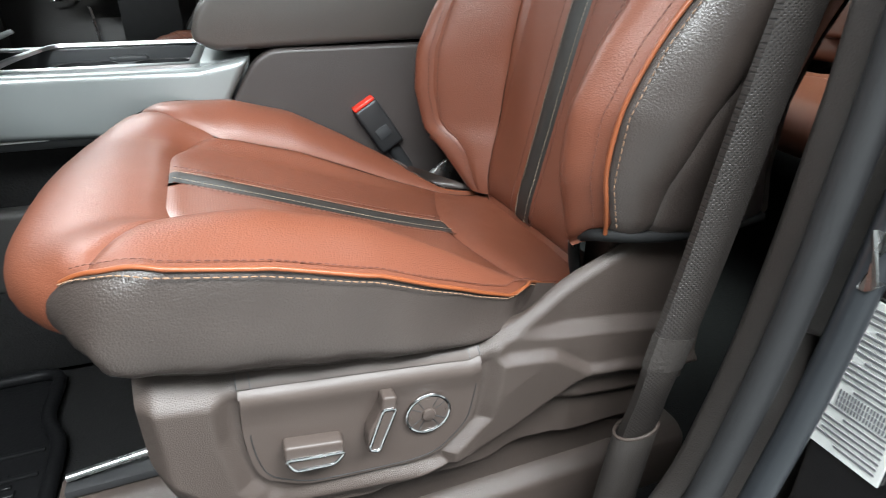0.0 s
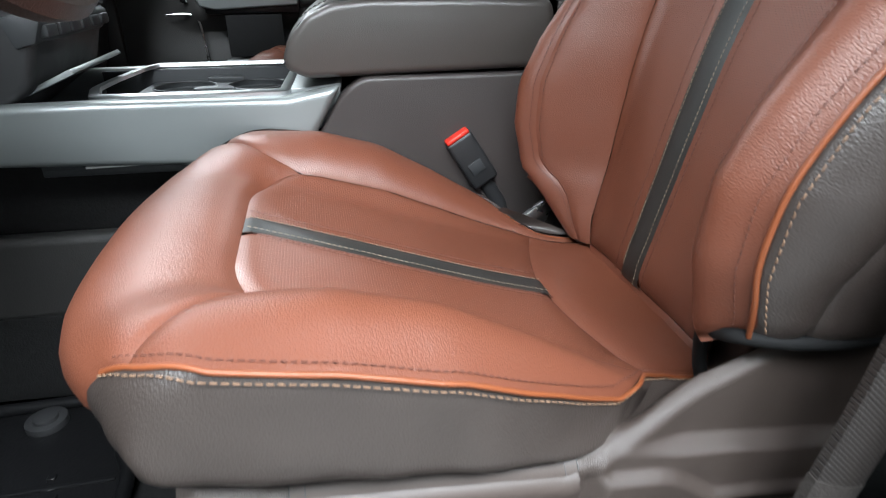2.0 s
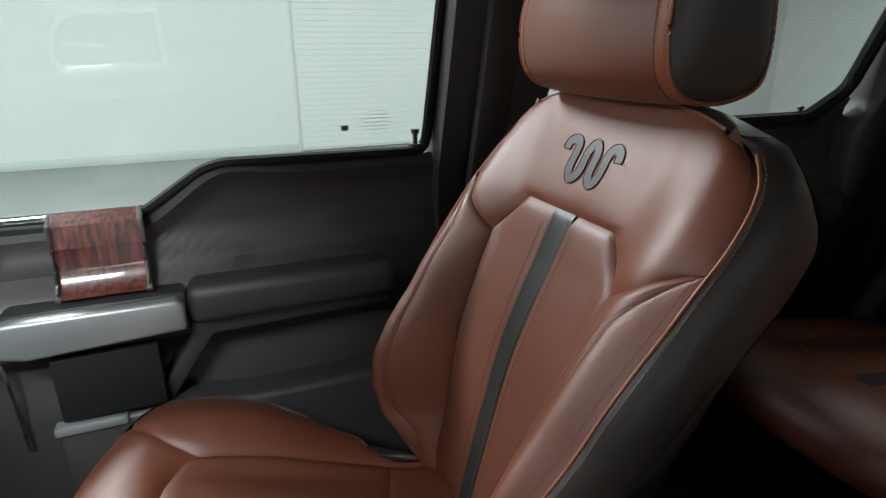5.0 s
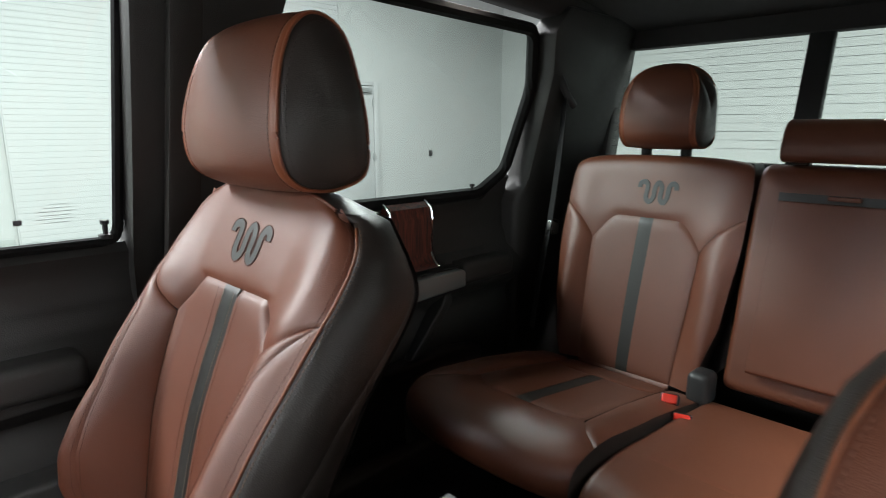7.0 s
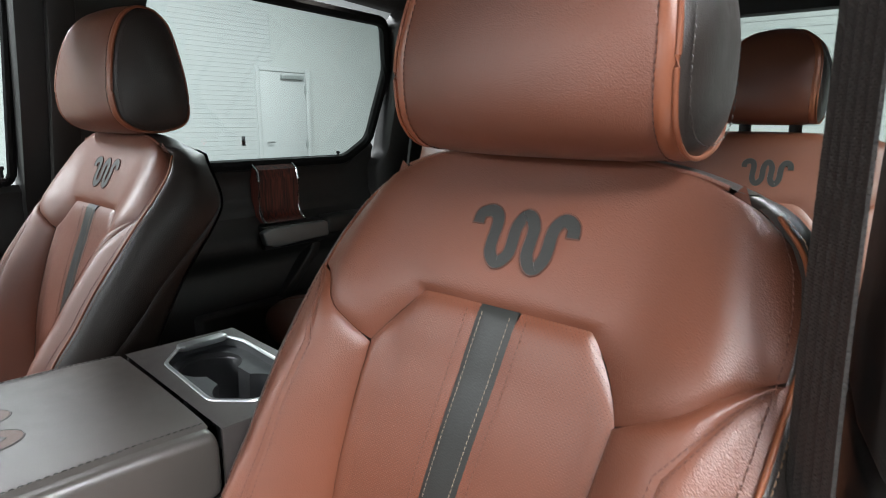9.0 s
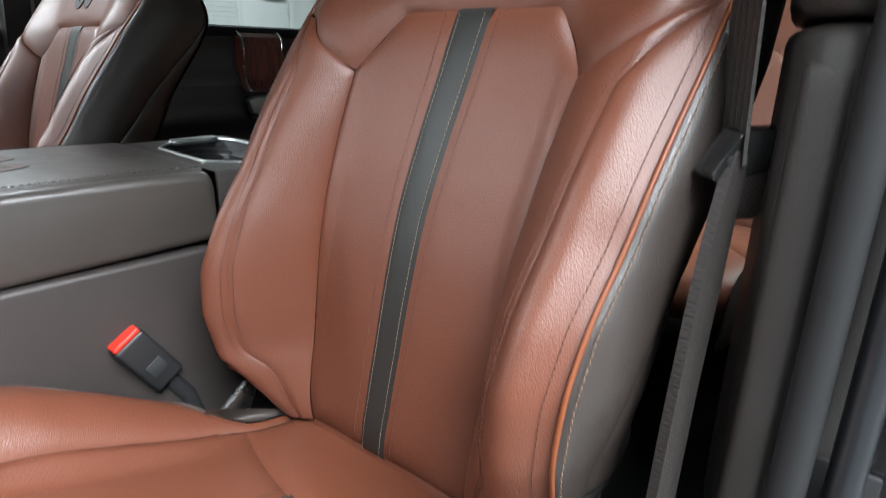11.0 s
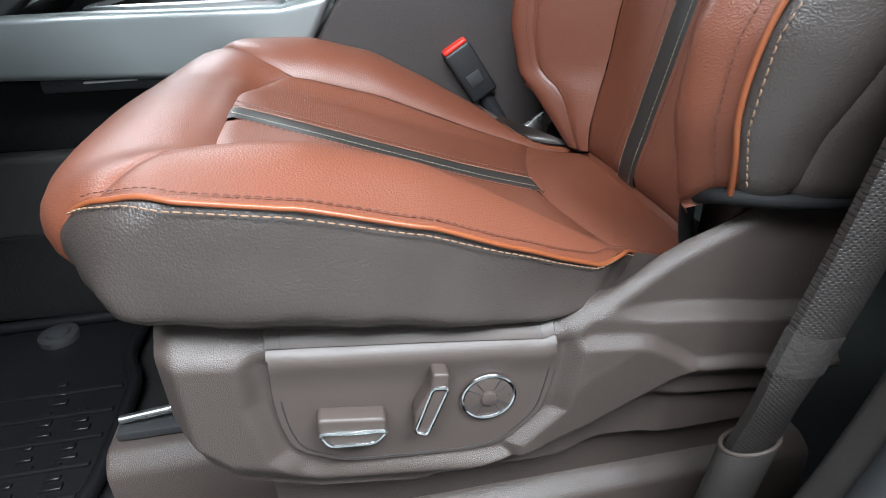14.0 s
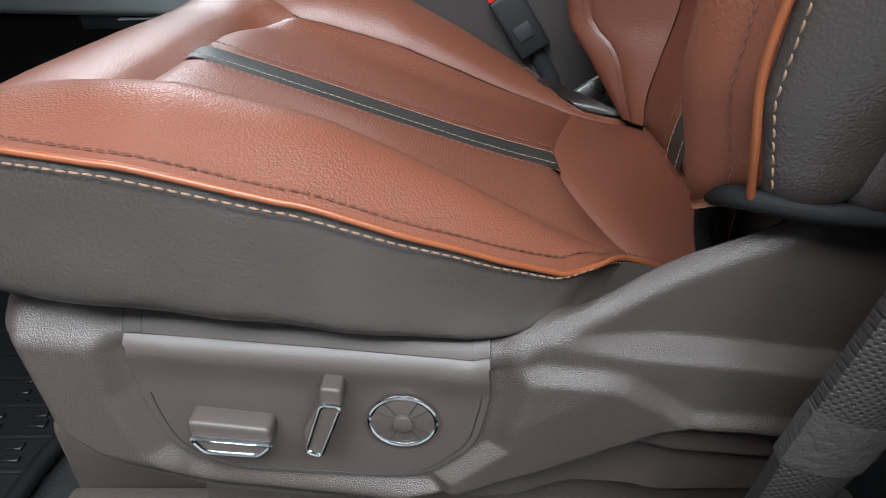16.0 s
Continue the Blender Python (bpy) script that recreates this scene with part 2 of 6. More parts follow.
def round_loop(pts, r, n=5):
    """Rounds the corners of a closed outline."""
    out, k = [], len(pts)
    for i in range(k):
        p, a, b = Vector(pts[i]), Vector(pts[i - 1]), Vector(pts[(i + 1) % k])
        ra = min(r, (a - p).length * 0.45)
        rb = min(r, (b - p).length * 0.45)
        s, e = p + (a - p).normalized() * ra, p + (b - p).normalized() * rb
        for j in range(n + 1):
            t = j / n
            out.append(tuple(s * (1 - t) ** 2 + p * 2 * t * (1 - t) + e * t * t))
    return out


def spline(pts, n):
    """A smooth open curve through points, as n points at even steps of its length."""
    P = [Vector(p) for p in pts]
    dense = []
    for i in range(len(P) - 1):
        p0, p1, p2, p3 = P[max(i - 1, 0)], P[i], P[i + 1], P[min(i + 2, len(P) - 1)]
        for k in range(16):
            t = k / 16
            dense.append(0.5 * (2 * p1 + (p2 - p0) * t + (2 * p0 - 5 * p1 + 4 * p2 - p3) * t * t + (3 * p1 - p0 - 3 * p2 + p3) * t ** 3))
    dense.append(P[-1])
    return even(dense, n)


def even(pts, n):
    P = [Vector(p) for p in pts]
    L = [0.0]
    for a, b in zip(P, P[1:]):
        L.append(L[-1] + (b - a).length)
    out, k = [], 0
    for i in range(n):
        s = L[-1] * i / (n - 1)
        while k < len(P) - 2 and L[k + 1] < s:
            k += 1
        d = L[k + 1] - L[k]
        out.append(P[k].lerp(P[k + 1], (s - L[k]) / d if d else 0))
    return out


def lerp_at(xs, ys, x):
    return float(np.interp(x, xs, ys))


def smooth(a, b, x):
    t = min(1, max(0, (x - a) / (b - a)))
    return t * t * (3 - 2 * t)


def tube(path, r, seg=8, closed=False, flat=1.0, up=(0, 0, 1)):
    """A round cord along a path; flat squeezes it along up."""
    P = [Vector(p) for p in path]
    n = len(P)
    verts, faces = [], []
    for i in range(n):
        a = P[i - 1] if (i > 0 or closed) else P[i]
        b = P[(i + 1) % n] if (i < n - 1 or closed) else P[i]
        t = (b - a).normalized()
        u = Vector(up)
        s = t.cross(u)
        if s.length < 1e-4:
            s = t.cross(Vector((1, 0.2, 0)))
        s.normalize()
        w = s.cross(t).normalized()
        rr = r(i / (n - 1)) if callable(r) else r
        for k in range(seg):
            q = 2 * math.pi * k / seg
            verts.append(P[i] + s * rr * math.cos(q) + w * rr * flat * math.sin(q))
    for i in range(n if closed else n - 1):
        for k in range(seg):
            j = (i + 1) % n
            faces.append([i * seg + k, j * seg + k, j * seg + (k + 1) % seg, i * seg + (k + 1) % seg])
    if not closed:
        faces += [list(range(seg))[::-1], list(range((n - 1) * seg, n * seg))]
    bm = bm_from(verts, faces)
    bmesh.ops.recalc_face_normals(bm, faces=bm.faces)
    return bm


def ribbon(path, width, thick, across, cup=0.0):
    """A strap along a path: across gives its width's direction at each point (one vector, or one a point)."""
    P = [Vector(p) for p in path]
    n = len(P)
    verts, faces, K = [], [], 7
    for i in range(n):
        t = (P[min(i + 1, n - 1)] - P[max(i - 1, 0)]).normalized()
        a = Vector(across[i] if isinstance(across[0], (tuple, list, Vector)) else across)
        a = (a - t * a.dot(t)).normalized()
        w = a.cross(t)
        wd = width(i / (n - 1)) if callable(width) else width
        row = [P[i] + a * wd * (k / (K - 1) - 0.5) + w * (thick / 2 + cup * (1 - (2 * k / (K - 1) - 1) ** 2)) for k in range(K)]
        row += [P[i] + a * wd * (0.5 - k / (K - 1)) + w * (-thick / 2 + cup * (1 - (2 * k / (K - 1) - 1) ** 2)) for k in range(K)]
        verts += row
    m = 2 * K
    for i in range(n - 1):
        for k in range(m):
            faces.append([i * m + k, i * m + (k + 1) % m, (i + 1) * m + (k + 1) % m, (i + 1) * m + k])
    faces += [list(range(m))[::-1], list(range((n - 1) * m, n * m))]
    bm = bm_from(verts, faces)
    bmesh.ops.recalc_face_normals(bm, faces=bm.faces)
    return bm


def stitches(path, pitch=0.0068, length=0.0048, r=0.00055, off=None):
    """A row of single thread stitches along a path."""
    P = [Vector(p) for p in path]
    total = sum((b - a).length for a, b in zip(P, P[1:]))
    n = max(2, int(total / pitch))
    pts = even(P, n * 2 + 1)
    verts, faces = [], []
    for i in range(n):
        a, b = pts[2 * i], pts[2 * i + 1]
        d = (b - a).normalized()
        c = (a + b) / 2
        o = Vector(off) if off else Vector((0, 0, 1))
        s = d.cross(o).normalized()
        w = s.cross(d)
        k = len(verts)
        for q, rr, lift in ((-0.5, 0.5, -0.4), (-0.28, 1.0, 0.5), (0.28, 1.0, 0.5), (0.5, 0.5, -0.4)):
            m = c + d * q * length
            for e in range(6):
                an = e * math.pi / 3
                verts.append(m + (s * math.cos(an) + w * math.sin(an)) * r * rr + w * r * lift)
        for q in range(3):
            for e in range(6):
                faces.append([k + q * 6 + e, k + q * 6 + (e + 1) % 6, k + q * 6 + 6 + (e + 1) % 6, k + q * 6 + 6 + e])
        faces.append([k + e for e in range(6)][::-1])
        faces.append([k + 18 + e for e in range(6)])
    return bm_from(verts, faces)


def sheet(f, nu, nv, seam=(0, 0, 0, 0), depth=0.005, width=0.007, out=1.0, wrinkle=0.0):
    """A padded panel: the surface f(a, b), a and b from 0 to 1, drawn down into seams along its edges a=0, a=1, b=0, b=1."""
    P = [[Vector(f(i / (nu - 1), j / (nv - 1))) for j in range(nv)] for i in range(nu)]
    N = [[None] * nv for _ in range(nu)]
    for i in range(nu):
        for j in range(nv):
            du = P[min(i + 1, nu - 1)][j] - P[max(i - 1, 0)][j]
            dv = P[i][min(j + 1, nv - 1)] - P[i][max(j - 1, 0)]
            q = du.cross(dv)
            N[i][j] = q.normalized() * out if q.length > 1e-12 else None
    for i in range(nu):
        for j in range(nv):
            if N[i][j] is None:
                for di, dj in ((1, 0), (-1, 0), (0, 1), (0, -1)):
                    ii, jj = min(max(i + di, 0), nu - 1), min(max(j + dj, 0), nv - 1)
                    if N[ii][jj] is not None:
                        N[i][j] = N[ii][jj]
                        break
                else:
                    N[i][j] = Vector((0, 0, 1))
    verts = []
    for i in range(nu):
        for j in range(nv):
            p = P[i][j]
            d = 1.0
            for on, q in zip(seam, (P[0][j], P[nu - 1][j], P[i][0], P[i][nv - 1])):
                if on:
                    d = min(d, (1 - math.exp(-(p - q).length / width)) if on == 1 else 1 - on * math.exp(-(p - q).length / width))
            k = -depth * (1 - d)
            if wrinkle:
                k += wrinkle * noise.noise(p * 28) + wrinkle * 0.5 * noise.noise(p * 75)
            verts.append(p + N[i][j] * k)
    faces = [[i * nv + j, (i + 1) * nv + j, (i + 1) * nv + j + 1, i * nv + j + 1] for i in range(nu - 1) for j in range(nv - 1)]
    if out < 0:
        faces = [f_[::-1] for f_ in faces]
    return bm_from(verts, faces)


def crowd(t):
    return 0.55 * t + 0.45 * (0.5 - 0.5 * math.cos(math.pi * t))


def disc(center, normal, r, h, seg=40, bevel=0.001):
    bm = bmesh.new()
    bmesh.ops.create_cone(bm, cap_ends=True, segments=seg, radius1=r, radius2=r, depth=h)
    bevelled(bm, bevel, 2, 50)
    bm.transform(Matrix.Translation(center) @ Vector(normal).to_track_quat("Z", "Y").to_matrix().to_4x4())
    return bm


def ring(center, normal, r, wire, seg=48):
    q = Vector(normal).to_track_quat("Z", "Y").to_matrix()
    c = Vector(center)
    return tube([c + q @ Vector((r * math.cos(2 * math.pi * k / seg), r * math.sin(2 * math.pi * k / seg), 0)) for k in range(seg)], wire, 8, closed=True, up=normal)


def snake(place, w, h, raise_by, band):
    """The running-letter shape: a band that winds through three upright bends, on a surface given by place(a, b, lift)."""
    ctrl = [(-0.52, 0.20), (-0.50, 0.40), (-0.36, 0.47), (-0.26, 0.30), (-0.26, -0.25), (-0.14, -0.46), (-0.01, -0.25), (0.0, 0.22), (0.10, 0.46), (0.22, 0.25), (0.22, -0.25), (0.33, -0.46), (0.44, -0.25), (0.46, 0.25), (0.56, 0.45), (0.68, 0.36), (0.70, 0.16)]
    mid = spline([(a * w, b * h, 0) for a, b in ctrl], 110)
    verts, faces = [], []
    n = len(mid)
    for i, p in enumerate(mid):
        t = (mid[min(i + 1, n - 1)] - mid[max(i - 1, 0)]).normalized()
        s = Vector((-t.y, t.x, 0))
        for k, lift in ((-1.0, -0.0008), (-0.92, raise_by), (0.92, raise_by), (1.0, -0.0008)):
            q = p + s * band / 2 * k
            verts.append(place(q.x, q.y, lift))
    for i in range(n - 1):
        for k in range(3):
            faces.append([i * 4 + k, i * 4 + k + 1, i * 4 + 5 + k, i * 4 + 4 + k])
    faces += [[0, 1, 2, 3], [n * 4 - 4, n * 4 - 3, n * 4 - 2, n * 4 - 1][::-1]]
    bm = bm_from(verts, faces)
    bmesh.ops.recalc_face_normals(bm, faces=bm.faces)
    return bm


def snake_edges(place, w, h, lift, band, r):
    ctrl = [(-0.52, 0.20), (-0.50, 0.40), (-0.36, 0.47), (-0.26, 0.30), (-0.26, -0.25), (-0.14, -0.46), (-0.01, -0.25), (0.0, 0.22), (0.10, 0.46), (0.22, 0.25), (0.22, -0.25), (0.33, -0.46), (0.44, -0.25), (0.46, 0.25), (0.56, 0.45), (0.68, 0.36), (0.70, 0.16)]
    mid = spline([(a * w, b * h, 0) for a, b in ctrl], 110)
    left, right = [], []
    n = len(mid)
    for i, p in enumerate(mid):
        t = (mid[min(i + 1, n - 1)] - mid[max(i - 1, 0)]).normalized()
        s = Vector((-t.y, t.x, 0))
        a, b = p + s * band / 2, p - s * band / 2
        left.append(place(a.x, a.y, lift))
        right.append(place(b.x, b.y, lift))
    return tube(left + right[::-1], r, 6, closed=True)


def transformed(bm, m):
    bm.transform(m)
    return bm

# ---- the garage round the truck ----


def setting(name, bm, mat, label="", parent=None):
    ob = part(name, bm, mat, parent, label)
    if parent is None:
        tagged(ob, label, name.split("_")[0], kind="structure")
    return ob


WALL_Y = 8.5
setting("ground", box(-9, 10, -12, WALL_Y + 0.3, GROUND - 0.2, GROUND, 0), M_FLOOR, "grey sealed concrete garage floor")
setting("wall_east", box(-9, 10, WALL_Y, WALL_Y + 0.2, GROUND, 4.8, 0), M_WHITE, "plain white painted garage wall")
setting("wall_west", box(-9, 10, -12.2, -12, GROUND, 4.8, 0), M_WHITE, "plain white painted garage wall")
setting("wall_south", box(9.8, 10, -12, WALL_Y, GROUND, 4.8, 0), M_WHITE, "plain white painted garage wall")
setting("wall_north", box(-9.2, -9, -12, WALL_Y, GROUND, 4.8, 0), M_WHITE, "plain white painted garage wall")
setting("ceiling", box(-9.2, 10, -12.2, WALL_Y + 0.2, 4.8, 4.9, 0), M_WHITE, "white garage ceiling")

# roller door behind the front passenger window
shutter = setting("door_1", box(0.95, 5.6, WALL_Y - 0.035, WALL_Y - 0.004, GROUND + 0.02, 3.9, 0.004), M_DOORW, "white ribbed roller shutter door, closed")
shutter["category"] = "door"
for k in range(52):
    zz = GROUND + 0.05 + k * 0.071
    part("slat", box(0.97, 5.58, WALL_Y - 0.040, WALL_Y - 0.033, zz, zz + 0.0706, 0.0030, 1), M_DOORW, shutter)
plain = setting("door_2", box(5.35, 6.26, WALL_Y - 0.045, WALL_Y - 0.01, GROUND + 0.01, 2.29, 0.003), M_DOORW, "white steel service door, closed")
plain["category"] = "door"
part("door_frame", add(add(box(5.27, 5.345, WALL_Y - 0.06, WALL_Y - 0.003, GROUND, 2.37, 0.004), box(6.265, 6.36, WALL_Y - 0.06, WALL_Y - 0.003, GROUND, 2.37, 0.004)), box(5.345, 6.265, WALL_Y - 0.06, WALL_Y - 0.003, 2.295, 2.37, 0.004)), M_DOORW, plain)
part("door_closer", box(5.75, 6.2, WALL_Y - 0.10, WALL_Y - 0.045, 2.18, 2.25, 0.006), M_SILVER, plain)
for zz in (1.02, 1.95):
    part("hinge", box(6.235, 6.275, WALL_Y - 0.062, WALL_Y - 0.044, zz, zz + 0.13, 0.004), M_SILVER, plain)
part("door_handle", tube([(5.43, WALL_Y - 0.05, 1.13), (5.43, WALL_Y - 0.10, 1.13), (5.55, WALL_Y - 0.10, 1.13)], 0.011, 10), M_STEEL, plain)
keypad = thing("keypad", (4.99, WALL_Y, 1.1), "small black entry keypad on the white wall", "keypad")
part("case", box(4.95, 5.03, WALL_Y - 0.04, WALL_Y - 0.002, 1.07, 1.24, 0.008), M_BLACK, keypad)
part("screen", box(4.965, 5.015, WALL_Y - 0.045, WALL_Y - 0.039, 1.17, 1.225, 0.002), M_BIN, keypad)
socket = thing("wall_switch", (7.67, WALL_Y, 1.06), "small grey switch on the white wall", "switch")
part("plate", box(7.63, 7.71, WALL_Y - 0.025, WALL_Y - 0.002, 1.05, 1.16, 0.005), M_BIN, socket)
part("rocker", box(7.655, 7.685, WALL_Y - 0.032, WALL_Y - 0.024, 1.085, 1.13, 0.003), M_BLACK, socket)
setting("trim_1", box(-9, 0.9, WALL_Y - 0.02, WALL_Y - 0.003, GROUND, GROUND + 0.12, 0.003), material("grey_skirting", (0.28, 0.30, 0.29), 0.5), "grey skirting strip along the wall")
# unseen fittings, added to house the lamps above
for lx, ly, lz, sx, sy, lw in LAMPS:
    lamp = thing("added_fitting", (lx, ly, lz + 0.07), "unseen white flat light fitting added above a lamp, hung from the ceiling", "ceiling light", "garage ceiling lights")
    part("housing", box(lx - sx / 2 - 0.08, lx + sx / 2 + 0.08, ly - sy / 2 - 0.08, ly + sy / 2 + 0.08, lz + 0.04, lz + 0.15, 0.01), M_DOORW, lamp)
    for q in (-0.4, 0.4):
        part("hanger", tube([(lx + q * sx, ly, lz + 0.14), (lx + q * sx, ly, 4.80)], 0.008, 8), M_STEEL, lamp)

# ---- the truck's body ----
FLOORZ = 0.68
setting("floor", box(-1.30, 1.55, -0.33, 1.25, FLOORZ - 0.03, FLOORZ, 0), M_CARPET, "dark carpeted truck floor")
setting("trim_sill_near", prism([(-0.46, 0.56), (-0.455, 0.70), (-0.43, 0.735), (-0.36, 0.745), (-0.325, 0.73), (-0.32, 0.56)], "x", -1.25, 1.5, 0.008, 3), M_SHIELD, "brown plastic sill trim along the door opening")
setting("trim_sill_far", prism([(1.38, 0.56), (1.375, 0.70), (1.35, 0.735), (1.28, 0.745), (1.245, 0.73), (1.24, 0.56)], "x", -1.25, 1.5, 0.008, 3), M_SHIELD, "brown plastic sill trim")
setting("wall_firewall", box(-1.34, -1.30, -0.45, 1.37, 0.6, 1.2, 0), M_CARPET, "dark carpeted front bulkhead")
setting("wall_rear", box(1.52, 1.56, -0.42, 1.34, 0.5, 1.50, 0), M_DOOR, "dark rear cab wall")
setting("ceiling_headliner", prism([(-0.62, 1.93), (-0.3, 1.965), (0.5, 1.985), (1.2, 1.965), (1.55, 1.90), (1.56, 1.95), (1.2, 2.02), (-0.62, 1.98)], "y", -0.26, 1.18, 0.0), M_HEAD, "dark cloth roof lining")
# outer skin: cowl and bonnet ahead of the dash, and roof
setting("trim_bonnet", box(-2.7, -1.33, -0.45, 1.37, 0.9, 1.22, 0.06, 4), M_GLOSS, "black painted bonnet")
setting("trim_roof", box(-0.62, 1.6, -0.33, 1.25, 2.02, 2.05, 0.012, 3), M_GLOSS, "black painted roof")


def side_y(z, far=True):
    y = 1.352 - 0.298 * (z - 1.38) if z > 1.38 else 1.352
    return y if far else APART - y


def slab(outline, far, inner, outer, bevel=0.004):
    """A plate in the leaning side plane: an outline of x and z, between two offsets towards the cabin."""
    bm = prism(outline, "y", -1, 1, 0)
    for v in bm.verts:
        o = inner if v.co.y < 0 else outer
        y = side_y(v.co.z) - o
        v.co.y = y if far else APART - y
    bmesh.ops.recalc_face_normals(bm, faces=bm.faces)
    return bevelled(bm, bevel, 2)


# roof rails and pillars, both sides
for far in (True, False):
    nm = "far" if far else "near"
    setting("trim_roof_rail_" + nm, slab([(-0.75, 1.84), (-0.55, 1.90), (0.0, 1.925), (0.6, 1.93), (1.2, 1.90), (1.56, 1.85), (1.56, 1.93), (0.6, 2.0), (-0.62, 1.97)], far, 0.055, -0.03, 0.01), M_HEAD, "dark roof rail trim")
    setting("trim_rear_pillar_" + nm, slab([(1.14, 1.38), (1.18, 1.44), (1.16, 1.75), (1.12, 1.86), (1.16, 1.93), (1.56, 1.93), (1.56, 0.75), (1.16, 0.75)], far, 0.075, -0.02, 0.015), M_DOOR, "dark rear pillar trim")
setting("trim_centre_pillar_far", slab([(0.045, 0.75), (0.050, 1.36), (0.046, 1.60), (0.040, 1.93), (0.335, 1.93), (0.270, 1.60), (0.225, 1.36), (0.225, 0.75)], True, 0.055, -0.02, 0.012), M_DOOR, "dark centre pillar trim")
setting("trim_belt_cover_far", slab([(0.095, 1.30), (0.100, 1.60), (0.095, 1.90), (0.150, 1.90), (0.160, 1.60), (0.160, 1.30)], True, 0.075, 0.05, 0.008), M_PILLAR, "brown ridged pillar cover")
# near centre pillar: brown trim in two pieces, rubber seal, black painted jamb
PX = [(-0.032, -0.312), (-0.018, -0.296), (0.046, -0.279), (0.14, -0.264), (0.20, -0.29), (0.20, -0.37), (-0.006, -0.37), (-0.036, -0.324)]
pil = setting("trim_centre_pillar_near", prism(PX, "z", 0.99, 1.368, 0.010, 3), M_PILLAR, "brown plastic lower pillar trim")
upper = setting("trim_upper_pillar_near", prism([(x + 0.003, y + 0.002) for x, y in PX], "z", 1.372, 1.95, 0.010, 3), M_PILLAR, "grey brown plastic upper pillar trim")
NOSE = [(-0.50, 0.748), (-0.22, 0.752), (-0.150, 0.785), (-0.102, 0.850), (-0.080, 0.910), (-0.062, 0.980), (-0.050, 1.050), (-0.042, 1.120), (-0.037, 1.190), (-0.034, 1.37), (-0.030, 1.90)]


def nose_line(dx, y):
    return spline([(x + dx, y, z) for x, z in NOSE], 80)


foot_edge = [(p.x, p.z) for p in nose_line(0.0, 0.0) if -0.26 < p.x and p.z < 1.365]
foot = setting("trim_pillar_foot_near", prism(foot_edge + [(0.05, 1.366), (0.05, 0.70), (-0.26, 0.70)], "y", -0.332, -0.303, 0.008, 3), M_PILLAR, "brown plastic foot of the pillar trim")
seal = thing("door_seal", (0.0, -0.34, 0.74), "black rubber door seal round the opening", "door seal")
part("bead", tube(nose_line(-0.004, -0.343), 0.011, 12), M_RUBBER, seal)
part("lip", tube(nose_line(0.006, -0.371), 0.010, 12), M_SEALGREY, seal, "grey seal lip")
jamb = setting("trim_jamb_near", prism([(0.012, -0.345), (-0.012, -0.352), (-0.012, -0.455), (0.03, -0.49), (0.24, -0.49), (0.24, -0.345)], "z", 0.60, 1.96, 0.006, 3), M_GLOSS, "black painted door jamb")
sticker = thing("certification_label", (-0.013, -0.374, 0.97), "white printed label on the black door jamb", "label")
part("sheet", box(-0.0152, -0.0132, -0.406, -0.342, 0.908, 1.034, 0.0), M_LABEL, sticker)
for k in range(24):
    zz = 1.028 - k * 0.0049
    wd = (0.050, 0.042, 0.054, 0.030, 0.047)[k % 5]
    if 13 < k < 17:
        for q in range(18):
            part("bar_code_line", box(-0.0160, -0.0153, -0.402 + q * 0.0022, -0.4010 + q * 0.0022, zz - 0.002, zz + 0.002, 0), M_INK, sticker)
    else:
        part("print_line", box(-0.0160, -0.0153, -0.402, -0.402 + wd, zz - 0.0009, zz + 0.0009, 0), M_INK, sticker)
striker = thing("door_striker", (-0.02, -0.36, 1.06), "black steel door striker on the jamb", "striker")
part("plate", box(-0.018, -0.0125, -0.39, -0.34, 1.045, 1.10, 0.002), M_BLACK, striker)
part("loop", tube([(-0.015, -0.375, 1.06), (-0.05, -0.375, 1.06), (-0.05, -0.375, 1.09), (-0.015, -0.375, 1.09)], 0.006, 10), M_STEEL, striker)

setting("trim_kick_panel", box(-1.33, -0.86, 1.30, 1.345, 0.66, 1.36, 0.01), M_DOOR, "dark kick panel ahead of the far door")
setting("trim_kick_panel_near", box(-1.33, -1.0, -0.42, -0.375, 0.66, 1.36, 0.01), M_DOOR, "dark kick panel ahead of the door opening")
# far side: doors, windows
def far_door(nm, x0, x1, belt, far=True):
    """A door panel with armrest, pull, wood insert, pocket, belt line and window."""
    d = thing(nm, ((x0 + x1) / 2, 1.33, 0.75), "dark vinyl inner door panel with a silver pull and a wood insert, closed", "car door", "far doors")
    tagged(d, kind="structure")
    # main skin with a hollow
    n, m = 60, 44
    zs = [0.74 + (belt(0) - 0.74) * j / (m - 1) for j in range(m)]

    def skin(a, b):
        x = x0 + (x1 - x0) * a
        z = 0.74 + (belt(x) - 0.74) * b
        y = 1.318
        k = smooth(-0.72, -0.64, x)
        y -= 0.030 * k * smooth(1.255, 1.225, z) * smooth(1.10, 1.14, z)           # armrest shelf
        y -= 0.022 * k * smooth(1.12, 1.16, z) * smooth(1.235, 1.19, z)
        y += 0.016 * smooth(1.27, 1.30, z) * smooth(belt(x) - 0.005, belt(x) - 0.045, z)
        y -= 0.012 * smooth(1.115, 1.0, z)
        y += 0.020 * smooth(belt(x) - 0.02, belt(x), z)
        return (x, y if far else APART - y, z)
    part("door_panel", sheet(skin, n, m, (0, 0, 0, 0), out=1.0 if far else -1.0), M_DOOR, d)
    return d


def belt_front(x):
    return 1.394 + 0.012 * smooth(-0.15, -0.35, x) - 0.085 * smooth(-0.30, -0.46, x)


